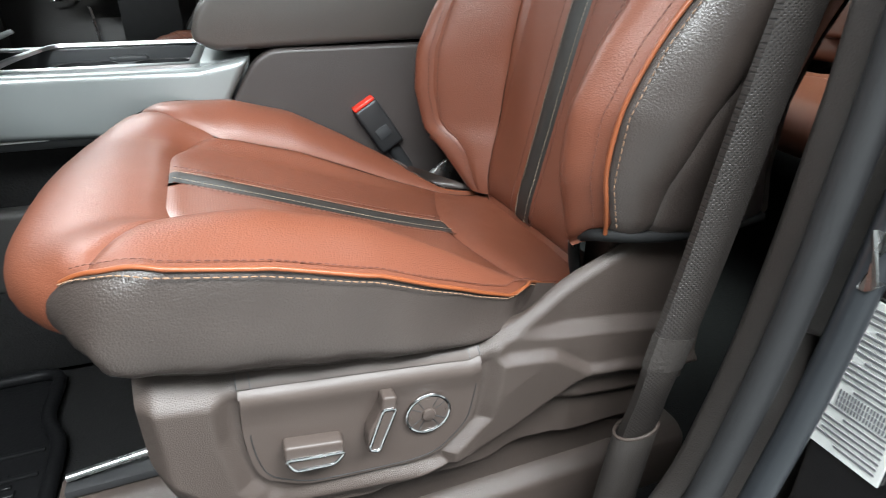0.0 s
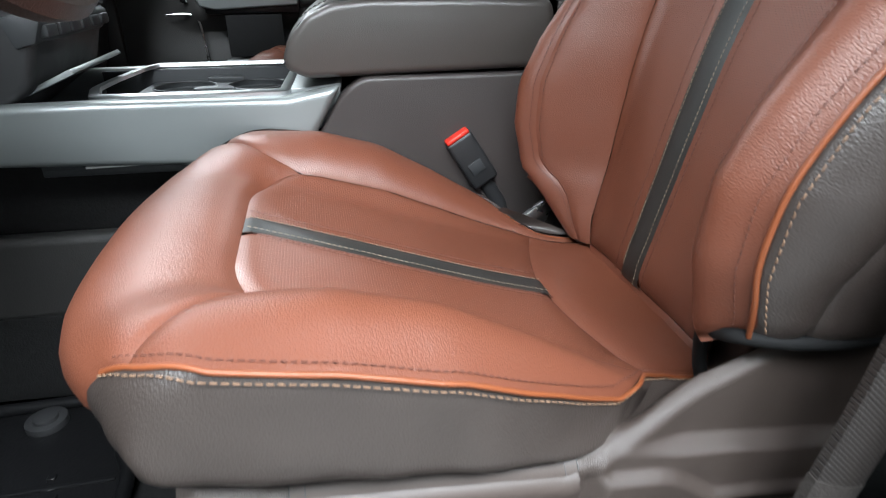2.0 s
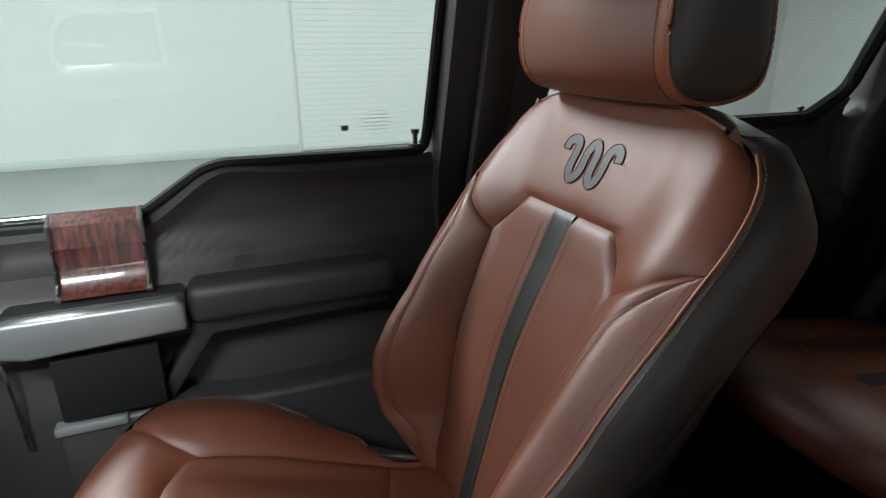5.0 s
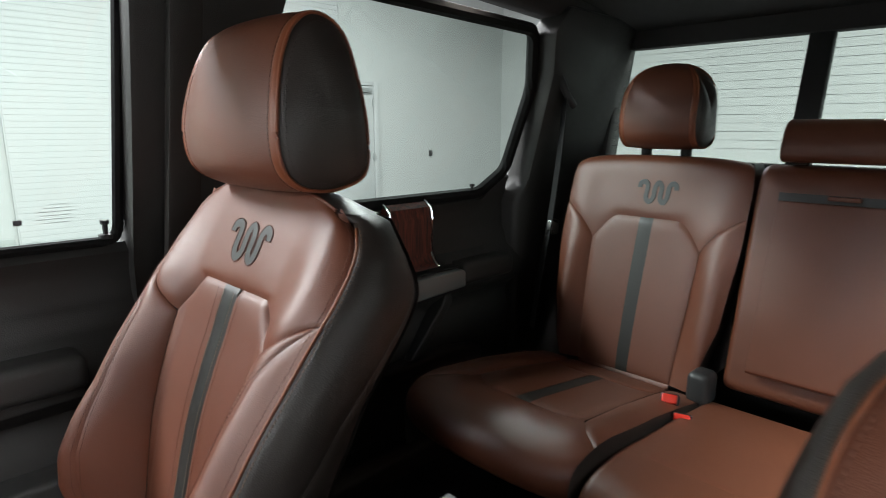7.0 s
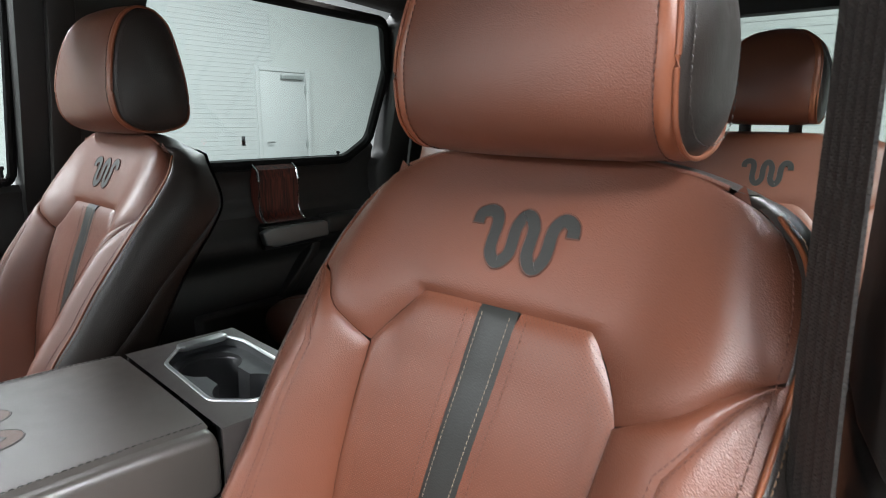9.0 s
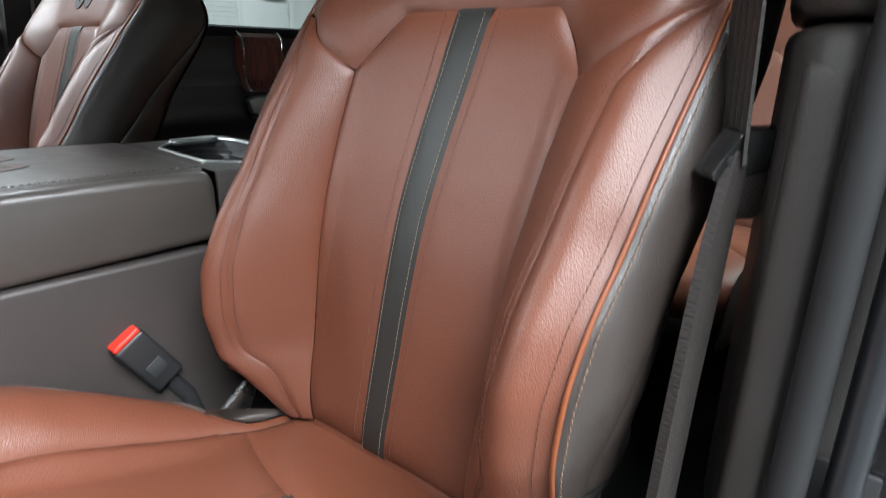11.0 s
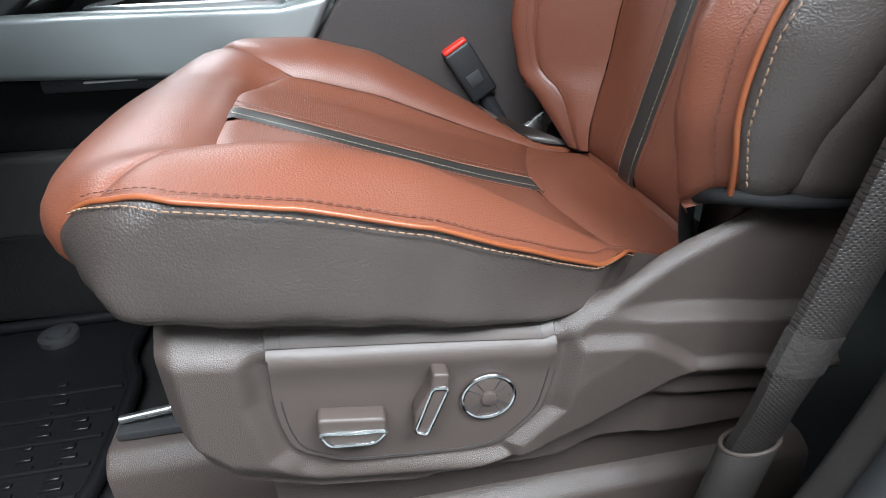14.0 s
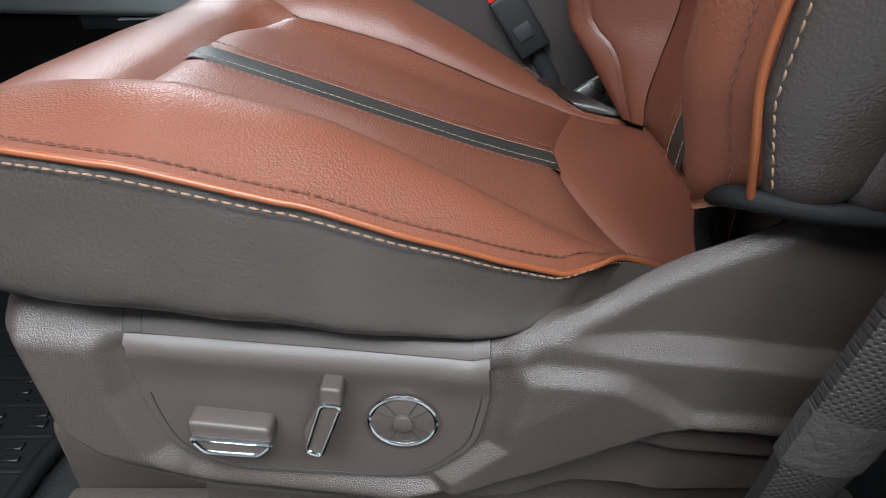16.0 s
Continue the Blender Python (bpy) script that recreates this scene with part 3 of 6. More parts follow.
def belt_rear(x):
    return 1.405 + 0.062 * smooth(1.02, 1.13, x)


door_f = far_door("door_3", -0.90, 0.078, belt_front)
door_r = far_door("door_4", 0.205, 1.16, belt_rear)

door_n = far_door("door_5", 0.205, 1.16, belt_rear, False)
door_n["label"] = "dark vinyl inner panel of the near rear door, closed"
part("outer_skin", box(0.20, 1.18, -0.50, -0.47, 0.55, 1.40, 0.01), M_GLOSS, door_n)
part("outer_skin", box(-0.90, 1.18, 1.385, 1.41, 0.55, 1.33, 0.01), M_GLOSS, door_f)


def pull_set(d, xa, xb, wa, wb, top):
    """Silver pull bar, wood insert with bright edges, lower trim."""
    part("pull_bar", prism([(xa, 1.212), (xa + 0.03, 1.222), (xb - 0.01, 1.222), (xb, 1.212), (xb, 1.172), (xa + 0.05, 1.163), (xa + 0.012, 1.172)], "y", 1.222, 1.250, 0.006, 3), M_SILVER, d, "satin silver pull bar")
    part("pull_cup", box(xa + 0.02, xb + 0.004, 1.248, 1.300, 1.150, 1.226, 0.01), M_BLACK, d)
    path = [(1.262, 1.232), (1.282, 1.245), (1.292, 1.27), (1.292, 1.31), (1.290, top - 0.045), (1.297, top - 0.012), (1.320, top + 0.002)]
    ins = prism(path + [(1.34, top - 0.01), (1.34, 1.232)], "x", wa, wb, 0.0)
    part("wood_insert", ins, M_WOOD, d, "glossy dark red wood insert")
    for xx in (wa, wb):
        part("bright_edge", tube([(xx, p[0] - 0.002, p[1]) for p in path], 0.0042, 8), M_CHROME, d, "chrome edge")
    part("armrest_pad", box(xb + 0.004, xb + (0.34 if xb < 0 else 0.23), 1.235, 1.318, 1.168, 1.232, 0.018, 4), M_DOOR, d)


pull_set(door_f, -0.655, -0.395, -0.560, -0.440, 1.345)
pull_set(door_r, 0.612, 0.862, 0.650, 0.795, 1.405)
# front door: grip strut, pocket, speaker rim, switch, vent flap
part("strut", prism([(-0.475, 1.02), (-0.40, 1.13), (-0.395, 1.165), (-0.06, 1.165), (-0.06, 1.145), (-0.36, 1.138), (-0.445, 1.02)], "y", 1.262, 1.325, 0.006, 3), M_DOOR, door_f)
part("pocket", prism([(-0.60, 1.035), (-0.42, 1.035), (-0.30, 1.02), (0.02, 1.02), (0.02, 0.82), (-0.60, 0.82)], "y", 1.245, 1.325, 0.012, 3), M_DOOR, door_f)
# solid black block paints the shade inside the pocket opening
part("pocket_shade", box(-0.585, -0.44, 1.238, 1.262, 1.045, 1.150, 0.004), M_MATTE, door_f, "matte black block painted as the shade in the pocket opening")
part("pocket_lip", box(-0.60, -0.50, 1.238, 1.262, 1.022, 1.038, 0.004), M_SILVER, door_f)
part("switch_plate", prism(round_loop([(-0.728, 1.298), (-0.64, 1.292), (-0.64, 1.326), (-0.728, 1.332)], 0.012), "y", 1.290, 1.312, 0.003), M_PANEL, door_f)
part("handle_lever", box(-0.705, -0.672, 1.280, 1.292, 1.304, 1.314, 0.003), M_CHROME, door_f)
part("switch_cluster", prism(round_loop([(-0.708, 1.222), (-0.690, 1.222), (-0.676, 1.178), (-0.694, 1.178)], 0.006), "y", 1.282, 1.312, 0.003), M_CHROME, door_f, "small chrome-edged switch bank")
part("speaker_rim", tube(spline([(-0.74, 1.294, 1.150), (-0.69, 1.292, 1.152), (-0.664, 1.292, 1.142), (-0.655, 1.292, 1.10), (-0.650, 1.292, 0.98)], 40), 0.0028, 8), M_STEEL, door_f)
part("strut", prism([(0.70, 0.98), (0.82, 1.115), (0.84, 1.165), (0.87, 1.165), (0.86, 1.11), (0.74, 0.98)], "y", 1.275, 1.325, 0.006, 3), M_DOOR, door_r)
part("pocket", prism([(0.42, 0.98), (0.86, 0.98), (0.98, 0.96), (0.98, 0.80), (0.42, 0.80)], "y", 1.262, 1.325, 0.012, 3), M_DOOR, door_r)
for d, xx in ((door_f, 0.018), (door_r, 1.004)):
    part("lock_pin", add(tube([(xx, 1.335, 1.39), (xx, 1.335, 1.432)], 0.0045, 10), disc((xx, 1.335, 1.434), (0, 0, 1), 0.0075, 0.008)), M_BLACK, d, "black lock pin")
    part("lock_bezel", disc((xx, 1.335, 1.408), (0, 0, 1), 0.012, 0.008), M_BLACK, d)

# window frames and glass
def window(nm, outline, rim, far=True, tint=False):
    w = thing(nm, (outline[0][0], side_y(1.4), 1.4), "side window with a dark rubber-edged opening", "window", kind="structure")
    pts = round_loop([Vector((p[0], 0, p[1])) for p in outline], 0.03, 6)
    g = slab([(p[0], p[2]) for p in pts], far, 0.004, 0.0, 0)
    pane = part("pane", g, M_TINT if tint else M_GLASS, w)
    pane.visible_shadow = tint
    lp = [Vector((p[0], (side_y(p[2]) - 0.008) if far else APART - side_y(p[2]) + 0.008, p[2])) for p in pts]
    part("rubber_edge", tube(lp, rim, 8, closed=True), M_MATTE, w)
    return w


win_f = window("window_1", [(0.038, 1.397), (0.044, 1.90), (-0.55, 1.875), (-1.02, 1.36), (-0.95, 1.325), (-0.46, 1.315), (-0.33, 1.40)], 0.010)
win_r = window("window_2", [(0.235, 1.408), (0.32, 1.885), (1.10, 1.868), (1.155, 1.72), (1.13, 1.475), (1.03, 1.408)], 0.018, True, True)
win_n = window("window_4", [(0.235, 1.408), (0.32, 1.885), (1.10, 1.868), (1.155, 1.72), (1.13, 1.475), (1.03, 1.408)], 0.010, False, True)
# etched print on the front pane: unreadable small rows
for k, (w0, w1) in enumerate(((0.052, 0.066), (0.046, 0.075), (0.04, 0.085), (0.046, 0.08), (0.04, 0.086), (0.05, 0.075))):
    zz = 1.475 - k * 0.0065
    part("print_row", box(-w1, -w0 + 0.012, side_y(zz) - 0.0065, side_y(zz) - 0.0055, zz - 0.0004, zz + 0.0004, 0), M_INK, win_f)
part("print_block", box(-0.118, -0.106, side_y(1.45) - 0.0065, side_y(1.45) - 0.0055, 1.443, 1.452, 0), M_INK, win_f)

# back window: two fixed side panes and a sliding middle
bw = thing("window_3", (1.50, 0.46, 1.5), "rear window in three panes with thin heater lines", "window", kind="structure")


def back_x(z):
    return 1.44 + 0.25 * (z - 1.5)


for a, b in ((0.625, 1.155), (0.305, 0.575), (-0.235, 0.255)):
    g = box(0, 0.004, a, b, 1.50, 1.86, 0)
    for v in g.verts:
        v.co.x += back_x(v.co.z) + 0.02
    part("pane", g, M_GLASS, bw).visible_shadow = False
    for k in range(13):
        zz = 1.545 + k * 0.0235
        part("heater_line", box(back_x(zz) + 0.017, back_x(zz) + 0.0185, a, b, zz - 0.0005, zz + 0.0005, 0), M_INK, bw)


def back_bar(y0, y1, z0, z1, t=0.03):
    g = box(-t / 2, t / 2, y0, y1, z0, z1, 0.006)
    for v in g.verts:
        v.co.x += back_x(v.co.z) + 0.02
    return g


for y0, y1, z0, z1 in ((0.57, 0.63, 1.48, 1.90), (0.25, 0.31, 1.48, 1.90)):
    part("divider", back_bar(y0, y1, z0, z1), M_BLACK, bw)
part("latch", back_bar(0.575, 0.625, 1.51, 1.58, 0.06), M_BLACK, bw)
part("top_rail", back_bar(-0.35, 1.26, 1.845, 1.96, 0.05), M_HEAD, bw)
part("bottom_rail", back_bar(-0.35, 1.26, 1.38, 1.508, 0.05), M_DOOR, bw)
part("side_rail", back_bar(1.150, 1.30, 1.48, 1.93, 0.05), M_DOOR, bw)
part("side_rail", back_bar(-0.40, -0.228, 1.48, 1.93, 0.05), M_DOOR, bw)
dome = thing("dome_lamp", (0.84, 1.165, 1.94), "small lit dome lamp in the roof lining", "lamp")
part("bezel", box(0.75, 0.93, 1.135, 1.195, 1.922, 1.945, 0.006), M_BLACK, dome)
part("lens", box(0.77, 0.83, 1.147, 1.183, 1.916, 1.926, 0.004), M_LENS, dome)
part("lens", box(0.85, 0.91, 1.147, 1.183, 1.916, 1.926, 0.004), M_LENS, dome)
# dashboard, its end vent and glove box
dash = thing("dashboard", (-0.95, 0.46, 1.1), "dark grained dashboard with a silver vent surround", "dashboard")
part("dash_top", prism([(-1.32, 1.30), (-1.0, 1.40), (-0.86, 1.405), (-0.80, 1.385), (-0.79, 1.34), (-0.83, 1.30), (-0.90, 1.27), (-1.3, 1.15)], "y", -0.36, 1.22, 0.015, 3), M_DASH, dash)
part("dash_roll", prism([(-0.90, 1.285), (-0.80, 1.275), (-0.775, 1.255), (-0.785, 1.225), (-0.85, 1.20), (-0.95, 1.20)], "y", 0.62, 1.26, 0.012, 3), M_DASH, dash)
part("glove_box", prism([(-0.95, 1.205), (-0.85, 1.205), (-0.875, 1.06), (-0.93, 0.96), (-1.2, 0.93), (-1.2, 1.15)], "y", 0.66, 1.22, 0.012, 3), M_DOOR, dash)
part("glove_handle", box(-0.868, -0.855, 0.86, 1.0, 1.125, 1.140, 0.004), M_SILVER, dash)
part("lower_dash", prism([(-0.95, 1.25), (-0.82, 1.25), (-0.86, 1.08), (-1.1, 1.02), (-1.2, 1.15)], "y", -0.36, 0.28, 0.012, 3), M_DOOR, dash)
part("vent_surround", prism(round_loop([(1.150, 1.47), (1.225, 1.47), (1.245, 1.29), (1.232, 1.268), (1.178, 1.265), (1.165, 1.29)], 0.010), "x", -0.786, -0.745, 0.006, 3), M_SILVER, dash, "satin silver surround")
for k in range(7):
    part("vane", box(-0.744, -0.7405, 1.184, 1.232, 1.322 + k * 0.019, 1.3265 + k * 0.019, 0.001), M_SILVER, dash)
part("vent_well", box(-0.746, -0.7425, 1.182, 1.234, 1.312, 1.455, 0.002), M_BLACK, dash)

# centre stack with a row of buttons and two knobs
part("control_panel", prism([(-0.705, 1.125), (-0.680, 1.20), (-0.745, 1.36), (-0.86, 1.40), (-1.0, 1.40), (-1.0, 1.06), (-0.80, 1.06)], "y", 0.322, 0.578, 0.012, 3), M_BLACK, dash, "black control panel")
part("button_bezel", prism([(-0.686, 1.176), (-0.676, 1.200), (-0.690, 1.212), (-0.72, 1.205), (-0.71, 1.17)], "y", 0.318, 0.582, 0.004), M_BIN, dash, "dark bezel with small keys")
for k in range(6):
    yy = 0.345 + k * 0.042
    part("button", box(-0.684, -0.673, yy - 0.017, yy + 0.017, 1.182, 1.197, 0.003), M_BIN, dash)
for yy in (0.36, 0.54):
    part("knob", disc((-0.690, yy, 1.222), (0.92, 0, 0.38), 0.019, 0.03), M_BIN, dash, "round dark knob")
part("screen", prism([(-0.700, 1.275), (-0.742, 1.375), (-0.750, 1.375), (-0.708, 1.275)], "y", 0.36, 0.54, 0.002), M_GLOSS, dash)
part("tray_flap", prism(round_loop([(-0.735, 1.108), (-0.728, 1.117), (-0.668, 1.144), (-0.664, 1.138)], 0.002, 2), "y", 0.345, 0.56, 0.001), M_SILVER, dash, "thin silver flap edge")

# ---- seats ----



class Pad:
    """A cushion surface: a middle line (along, up), half widths, side bolsters and a seam plan, all by the share v of its length."""

    def __init__(self, mid, half, bolster, seam, vf, vr, v0, y0=0.0, swing=0.0, swing_to=0.2, b_in=0.11, b_top=0.185, b_edge=0.65, axis="x", lift=0.0, lift_to=0.1, drop=0.0, join=0.4, edge=None, wide=None, hollow=None, drift=None):
        self.join, self.edge, self.wide, self.hollow, self.drift = join, edge, wide, hollow, drift
        self.mid = spline([(p[0], 0, p[1]) for p in mid], 160)
        self.half, self.bolster, self.seam = half, bolster, seam
        self.vf, self.vr, self.v0, self.y0 = vf, vr, v0, y0
        self.swing, self.swing_to, self.b = swing, swing_to, (b_in, b_top, b_edge)
        self.axis, self.lift, self.lift_to, self.drop = axis, lift, lift_to, drop

    def at(self, u, v):
        v = min(1, max(0, v))
        k = v * (len(self.mid) - 1)
        i = min(int(k), len(self.mid) - 2)
        p = self.mid[i].lerp(self.mid[i + 1], k - i)
        e = lerp_at(self.half[0], self.half[1], v)
        y = u * e
        a = abs(y)
        if self.wide and u > 0:
            y += lerp_at(self.wide[0], self.wide[1], v) * smooth(0.55, 1.0, u)
        rise = lerp_at(self.bolster[0], self.bolster[1], v)
        bi, bt, be = self.b
        f = smooth(bi, bt, a) if a < bt else 1 - (1 - be) * smooth(bt, max(bt + 0.02, e), a)
        if self.edge and a > bt:
            f, rise = 1.0, rise + (lerp_at(self.edge[0], self.edge[1], v) - rise) * smooth(bt, e, a)
        x, z = p.x, p.z
        w = 1 - smooth(0, self.swing_to, v)
        x += self.swing * abs(u) ** 3 * w
        z += self.lift * abs(u) ** 2.5 * (1 - smooth(0, self.lift_to, v))
        if self.axis == "x":
            z += rise * f
        else:
            x -= rise * f
            if self.hollow:
                x += lerp_at(*self.hollow, v) * (1 - (0.8 if u > 0 else 1.0) * smooth(0.40, 1.0, abs(u)))
                y += lerp_at(*self.drift, v) * (1 - u * u)
            z -= self.drop * abs(u) ** 3 * smooth(0.72, 1.0, v)
        return Vector((x, self.y0 + y, z))

    def us(self, v):
        return min(1.0, lerp_at(self.seam[0], self.seam[1], v) / lerp_at(self.half[0], self.half[1], v))

    def ui(self, v):
        v = max(v, self.join) if self.axis == "x" else min(v, self.join)
        w = lerp_at(self.seam[0], self.seam[1], v)
        return w / lerp_at(self.half[0], self.half[1], v)

    def f(self, a, v, w=0.0):
        return self.at(a * (self.ui(v) * (1 - w) + self.us(v) * w), v)


def chamfer(mid_v, edge_v, start=0.62, power=1.6):
    return lambda a: mid_v + (edge_v - mid_v) * max(0.0, (abs(a) - start) / (1 - start)) ** power


def corner(mid_v, edge_v, start=0.8):
    """A seam that is straight across the middle and turns a round corner into the sides."""
    return lambda a: mid_v + (edge_v - mid_v) * (1 - math.sqrt(max(0.0, 1 - max(0.0, (abs(a) - start) / (1 - start)) ** 2)))


def blend(b, q):
    return b / (b + 0.5 * (1 - abs(q)) + 1e-9)


def upholster(thing_ob, P, perf, stripe=0.019, out=1.0, name="cushion", n=1.0, far=0.002, split=None):
    """Panels of a pad: end panel, perforated inserts, stripe, tail panel and two bolsters, each its own mesh."""
    def k(m):
        return max(6, int(m * n))
    vf, vr = P.vf, P.vr
    dp = 0.0075 if n >= 1 else 0.0045
    part("front_panel" if P.axis == "x" else "lower_panel", sheet(lambda a, b: (lambda q: P.f(q, vf(q) * b, blend(1 - b, q) if P.axis == "x" else 0))(2 * crowd(a) - 1), k(48), k(30), (0.8, 0.8, 0, 1), dp, 0.010, out=out, wrinkle=0.0004), M_TAN, thing_ob)
    vm = (vf(0) + vr(0)) / 2
    as_ = stripe / (P.us(vm) * lerp_at(P.half[0], P.half[1], vm))
    for lo, hi in ((-1, -as_), (as_, 1)):
        part("insert", sheet(lambda a, b: (lambda q: P.f(q, vf(q) + (vr(q) - vf(q)) * crowd(b)))(lo + (hi - lo) * crowd(a)), k(26), k(52), ((1, 0.18)[lo > 0], (0.18, 1)[lo > 0], 1, 1), dp, 0.010, out=out), perf, thing_ob, "perforated tan leather")
    part("centre_stripe", sheet(lambda a, b: (lambda q: P.f(q, vf(q) + (vr(q) - vf(q)) * crowd(b)))(-as_ + 2 * as_ * a), k(9), k(52), (0.35, 0.35, 1, 1), out=out, depth=0.0045), M_STRIPE, thing_ob, "dark grey leather stripe")
    part("rear_panel" if P.axis == "x" else "upper_panel", sheet(lambda a, b: (lambda q: P.f(q, vr(q) + (1 - vr(q)) * b, blend(b, q) if P.axis == "z" else 1))(2 * crowd(a) - 1), k(48), k(30), (1, 1, 1, 0), dp, 0.010, out=out, wrinkle=0.0004), M_TAN, thing_ob)
    lo_v, hi_v = P.v0
    for s in (-1, 1):
        def f(a, b, s=s):
            v = lo_v + (hi_v - lo_v) * crowd(b)
            u0 = P.us(v)
            return P.at(s * (u0 + (1 - u0) * a), v)
        cuts = (0, 1) if not split else (0, split, 1)
        for c0, c1 in zip(cuts, cuts[1:]):
            part("bolster", sheet(lambda a, b, c0=c0, c1=c1, f=f: f(c0 + (c1 - c0) * crowd(a), b), k(18), k(56), (1 if c0 == 0 else 0.5, 0.6 if c1 == 1 else 0.5, 0, 0), 0.0065, 0.009, out=out * s, wrinkle=0.0005), M_TAN, thing_ob)
        if split:
            for q, lift_by in ((split - 0.035, 0.0005), (split + 0.035, 0.0005)):
                line = [f(q, j / 69) for j in range(3, 66)]
                part("stitching", stitches([p + Vector((-lift_by, 0, 0)) for p in line], 0.0052, 0.0038, 0.0004, (-1, 0, 0.2)), M_THREAD_RED, thing_ob)
    # thread along the stripe
    if n >= 0.7:
        for q, mat, nm in ((-as_ * 0.72, M_THREAD_GREY, 1), (as_ * 0.72, M_THREAD_GREY, 1), (-as_ * 1.55, M_THREAD_RED, 0), (as_ * 1.55, M_THREAD_RED, 0)):
            path = []
            for j in range(70):
                v = vf(q) + (vr(q) - vf(q)) * (0.01 + 0.98 * j / 69)
                p, d = P.f(q, v), P.f(q + 0.02, v) - P.f(q - 0.02, v)
                e = P.f(q, min(1, v + 0.004)) - P.f(q, v - 0.004)
                path.append(p + d.cross(e).normalized() * out * 0.0006)
            nrm = (0, 0, 1) if P.axis == "x" else (-1, 0, 0.2)
            part("stitching", stitches(path, 0.0052, 0.0038, 0.0004, nrm), mat, thing_ob)


def cushion_pad():
    mid = [(-0.496, 0.953), (-0.533, 0.972), (-0.561, 0.998), (-0.569, 1.025), (-0.552, 1.049), (-0.510, 1.063), (-0.468, 1.063), (-0.432, 1.052), (-0.360, 1.026), (-0.290, 1.000), (-0.220, 0.975), (-0.150, 0.954), (-0.090, 0.940), (-0.030, 0.936)]
    half = ((0, 0.10, 0.17, 0.235, 0.30, 0.37, 0.46, 0.56, 0.64, 0.71, 0.76, 0.795, 0.825, 0.87, 1), (0.188, 0.197, 0.202, 0.208, 0.225, 0.238, 0.242, 0.239, 0.230, 0.217, 0.205, 0.190, 0.166, 0.152, 0.146))
    bol = ((0, 0.22, 0.30, 0.38, 0.47, 0.58, 0.68, 0.78, 0.88, 1), (0.0, 0.003, 0.011, 0.029, 0.048, 0.054, 0.042, 0.024, 0.008, 0.0))
    seam = ((0, 0.235, 0.265, 0.30, 0.35, 0.39, 0.438, 0.6, 0.86, 1), (0.3, 0.25, 0.216, 0.194, 0.170, 0.155, 0.140, 0.142, 0.142, 0.138))
    return Pad(mid, half, bol, seam, corner(0.366, 0.438, 0.45), chamfer(0.805, 0.858, 0.1, 1.5), (0.235, 0.955), swing=0.082, swing_to=0.42, lift=0.045, lift_to=0.16, join=0.438, y0=0.010, wide=((0, 0.22, 0.38, 0.60, 0.74, 0.85, 1), (0.0, 0.010, 0.030, 0.032, 0.016, 0.0, 0.0)))


def back_pad():
    mid = [(-0.066, 0.925), (-0.075, 0.960), (-0.074, 1.000), (-0.066, 1.060), (-0.056, 1.120), (-0.041, 1.190), (-0.020, 1.260), (0.010, 1.330), (0.040, 1.390), (0.071, 1.450), (0.098, 1.500), (0.112, 1.524)]
    line = spline([(p[0], 0, p[1]) for p in mid], 160)
    zs, vs = [p.z for p in line], [i / 159 for i in range(160)]

    def by_height(*rows):
        """A table by height turned into one by the share of the length."""
        return tuple(lerp_at(zs, vs, r[0]) for r in rows), tuple(r[1] for r in rows)
    half = by_height((0.925, 0.140), (0.97, 0.156), (1.000, 0.170), (1.016, 0.184), (1.028, 0.206), (1.040, 0.217), (1.08, 0.218), (1.13, 0.219), (1.18, 0.221), (1.23, 0.227), (1.29, 0.233), (1.35, 0.240), (1.41, 0.244), (1.44, 0.242), (1.47, 0.236), (1.495, 0.224), (1.512, 0.206), (1.524, 0.184))
    edge = by_height((0.925, 0.012), (0.97, 0.026), (1.018, 0.036), (1.030, 0.046), (1.08, 0.066), (1.13, 0.071), (1.18, 0.058), (1.23, 0.037), (1.29, 0.024), (1.35, 0.010), (1.41, -0.002), (1.47, -0.010), (1.524, -0.014))
    bol = by_height((0.925, 0.012), (0.97, 0.036), (1.03, 0.066), (1.08, 0.086), (1.13, 0.092), (1.18, 0.079), (1.23, 0.059), (1.29, 0.045), (1.35, 0.030), (1.41, 0.016), (1.47, 0.006), (1.524, 0.0))
    hollow = by_height((0.925, 0.0), (0.96, 0.010), (1.0, 0.018), (1.06, 0.024), (1.12, 0.028), (1.2, 0.029), (1.26, 0.027), (1.33, 0.020), (1.39, 0.009), (1.45, 0.007), (1.524, 0.004))
    wide = by_height((0.925, 0.0), (1.2, 0.0), (1.3, -0.007), (1.41, -0.021), (1.524, -0.024))
    drift = by_height((0.925, 0.020), (1.0, 0.020), (1.12, 0.018), (1.2, 0.013), (1.3, -0.002), (1.39, -0.015), (1.524, -0.017))
    seam = ((0, 0.3, 0.6, 0.661, 0.70, 0.74, 0.77, 0.797), (0.108, 0.116, 0.126, 0.128, 0.158, 0.196, 0.232, 0.30))
    return Pad(mid, half, bol, seam, lambda a: 0.03, chamfer(0.766, 0.664, 0.66, 1.25), (0.03, 0.79), axis="z", b_in=0.105, b_top=0.188, drop=0.022, join=0.661, edge=edge, wide=wide, hollow=hollow, drift=drift)


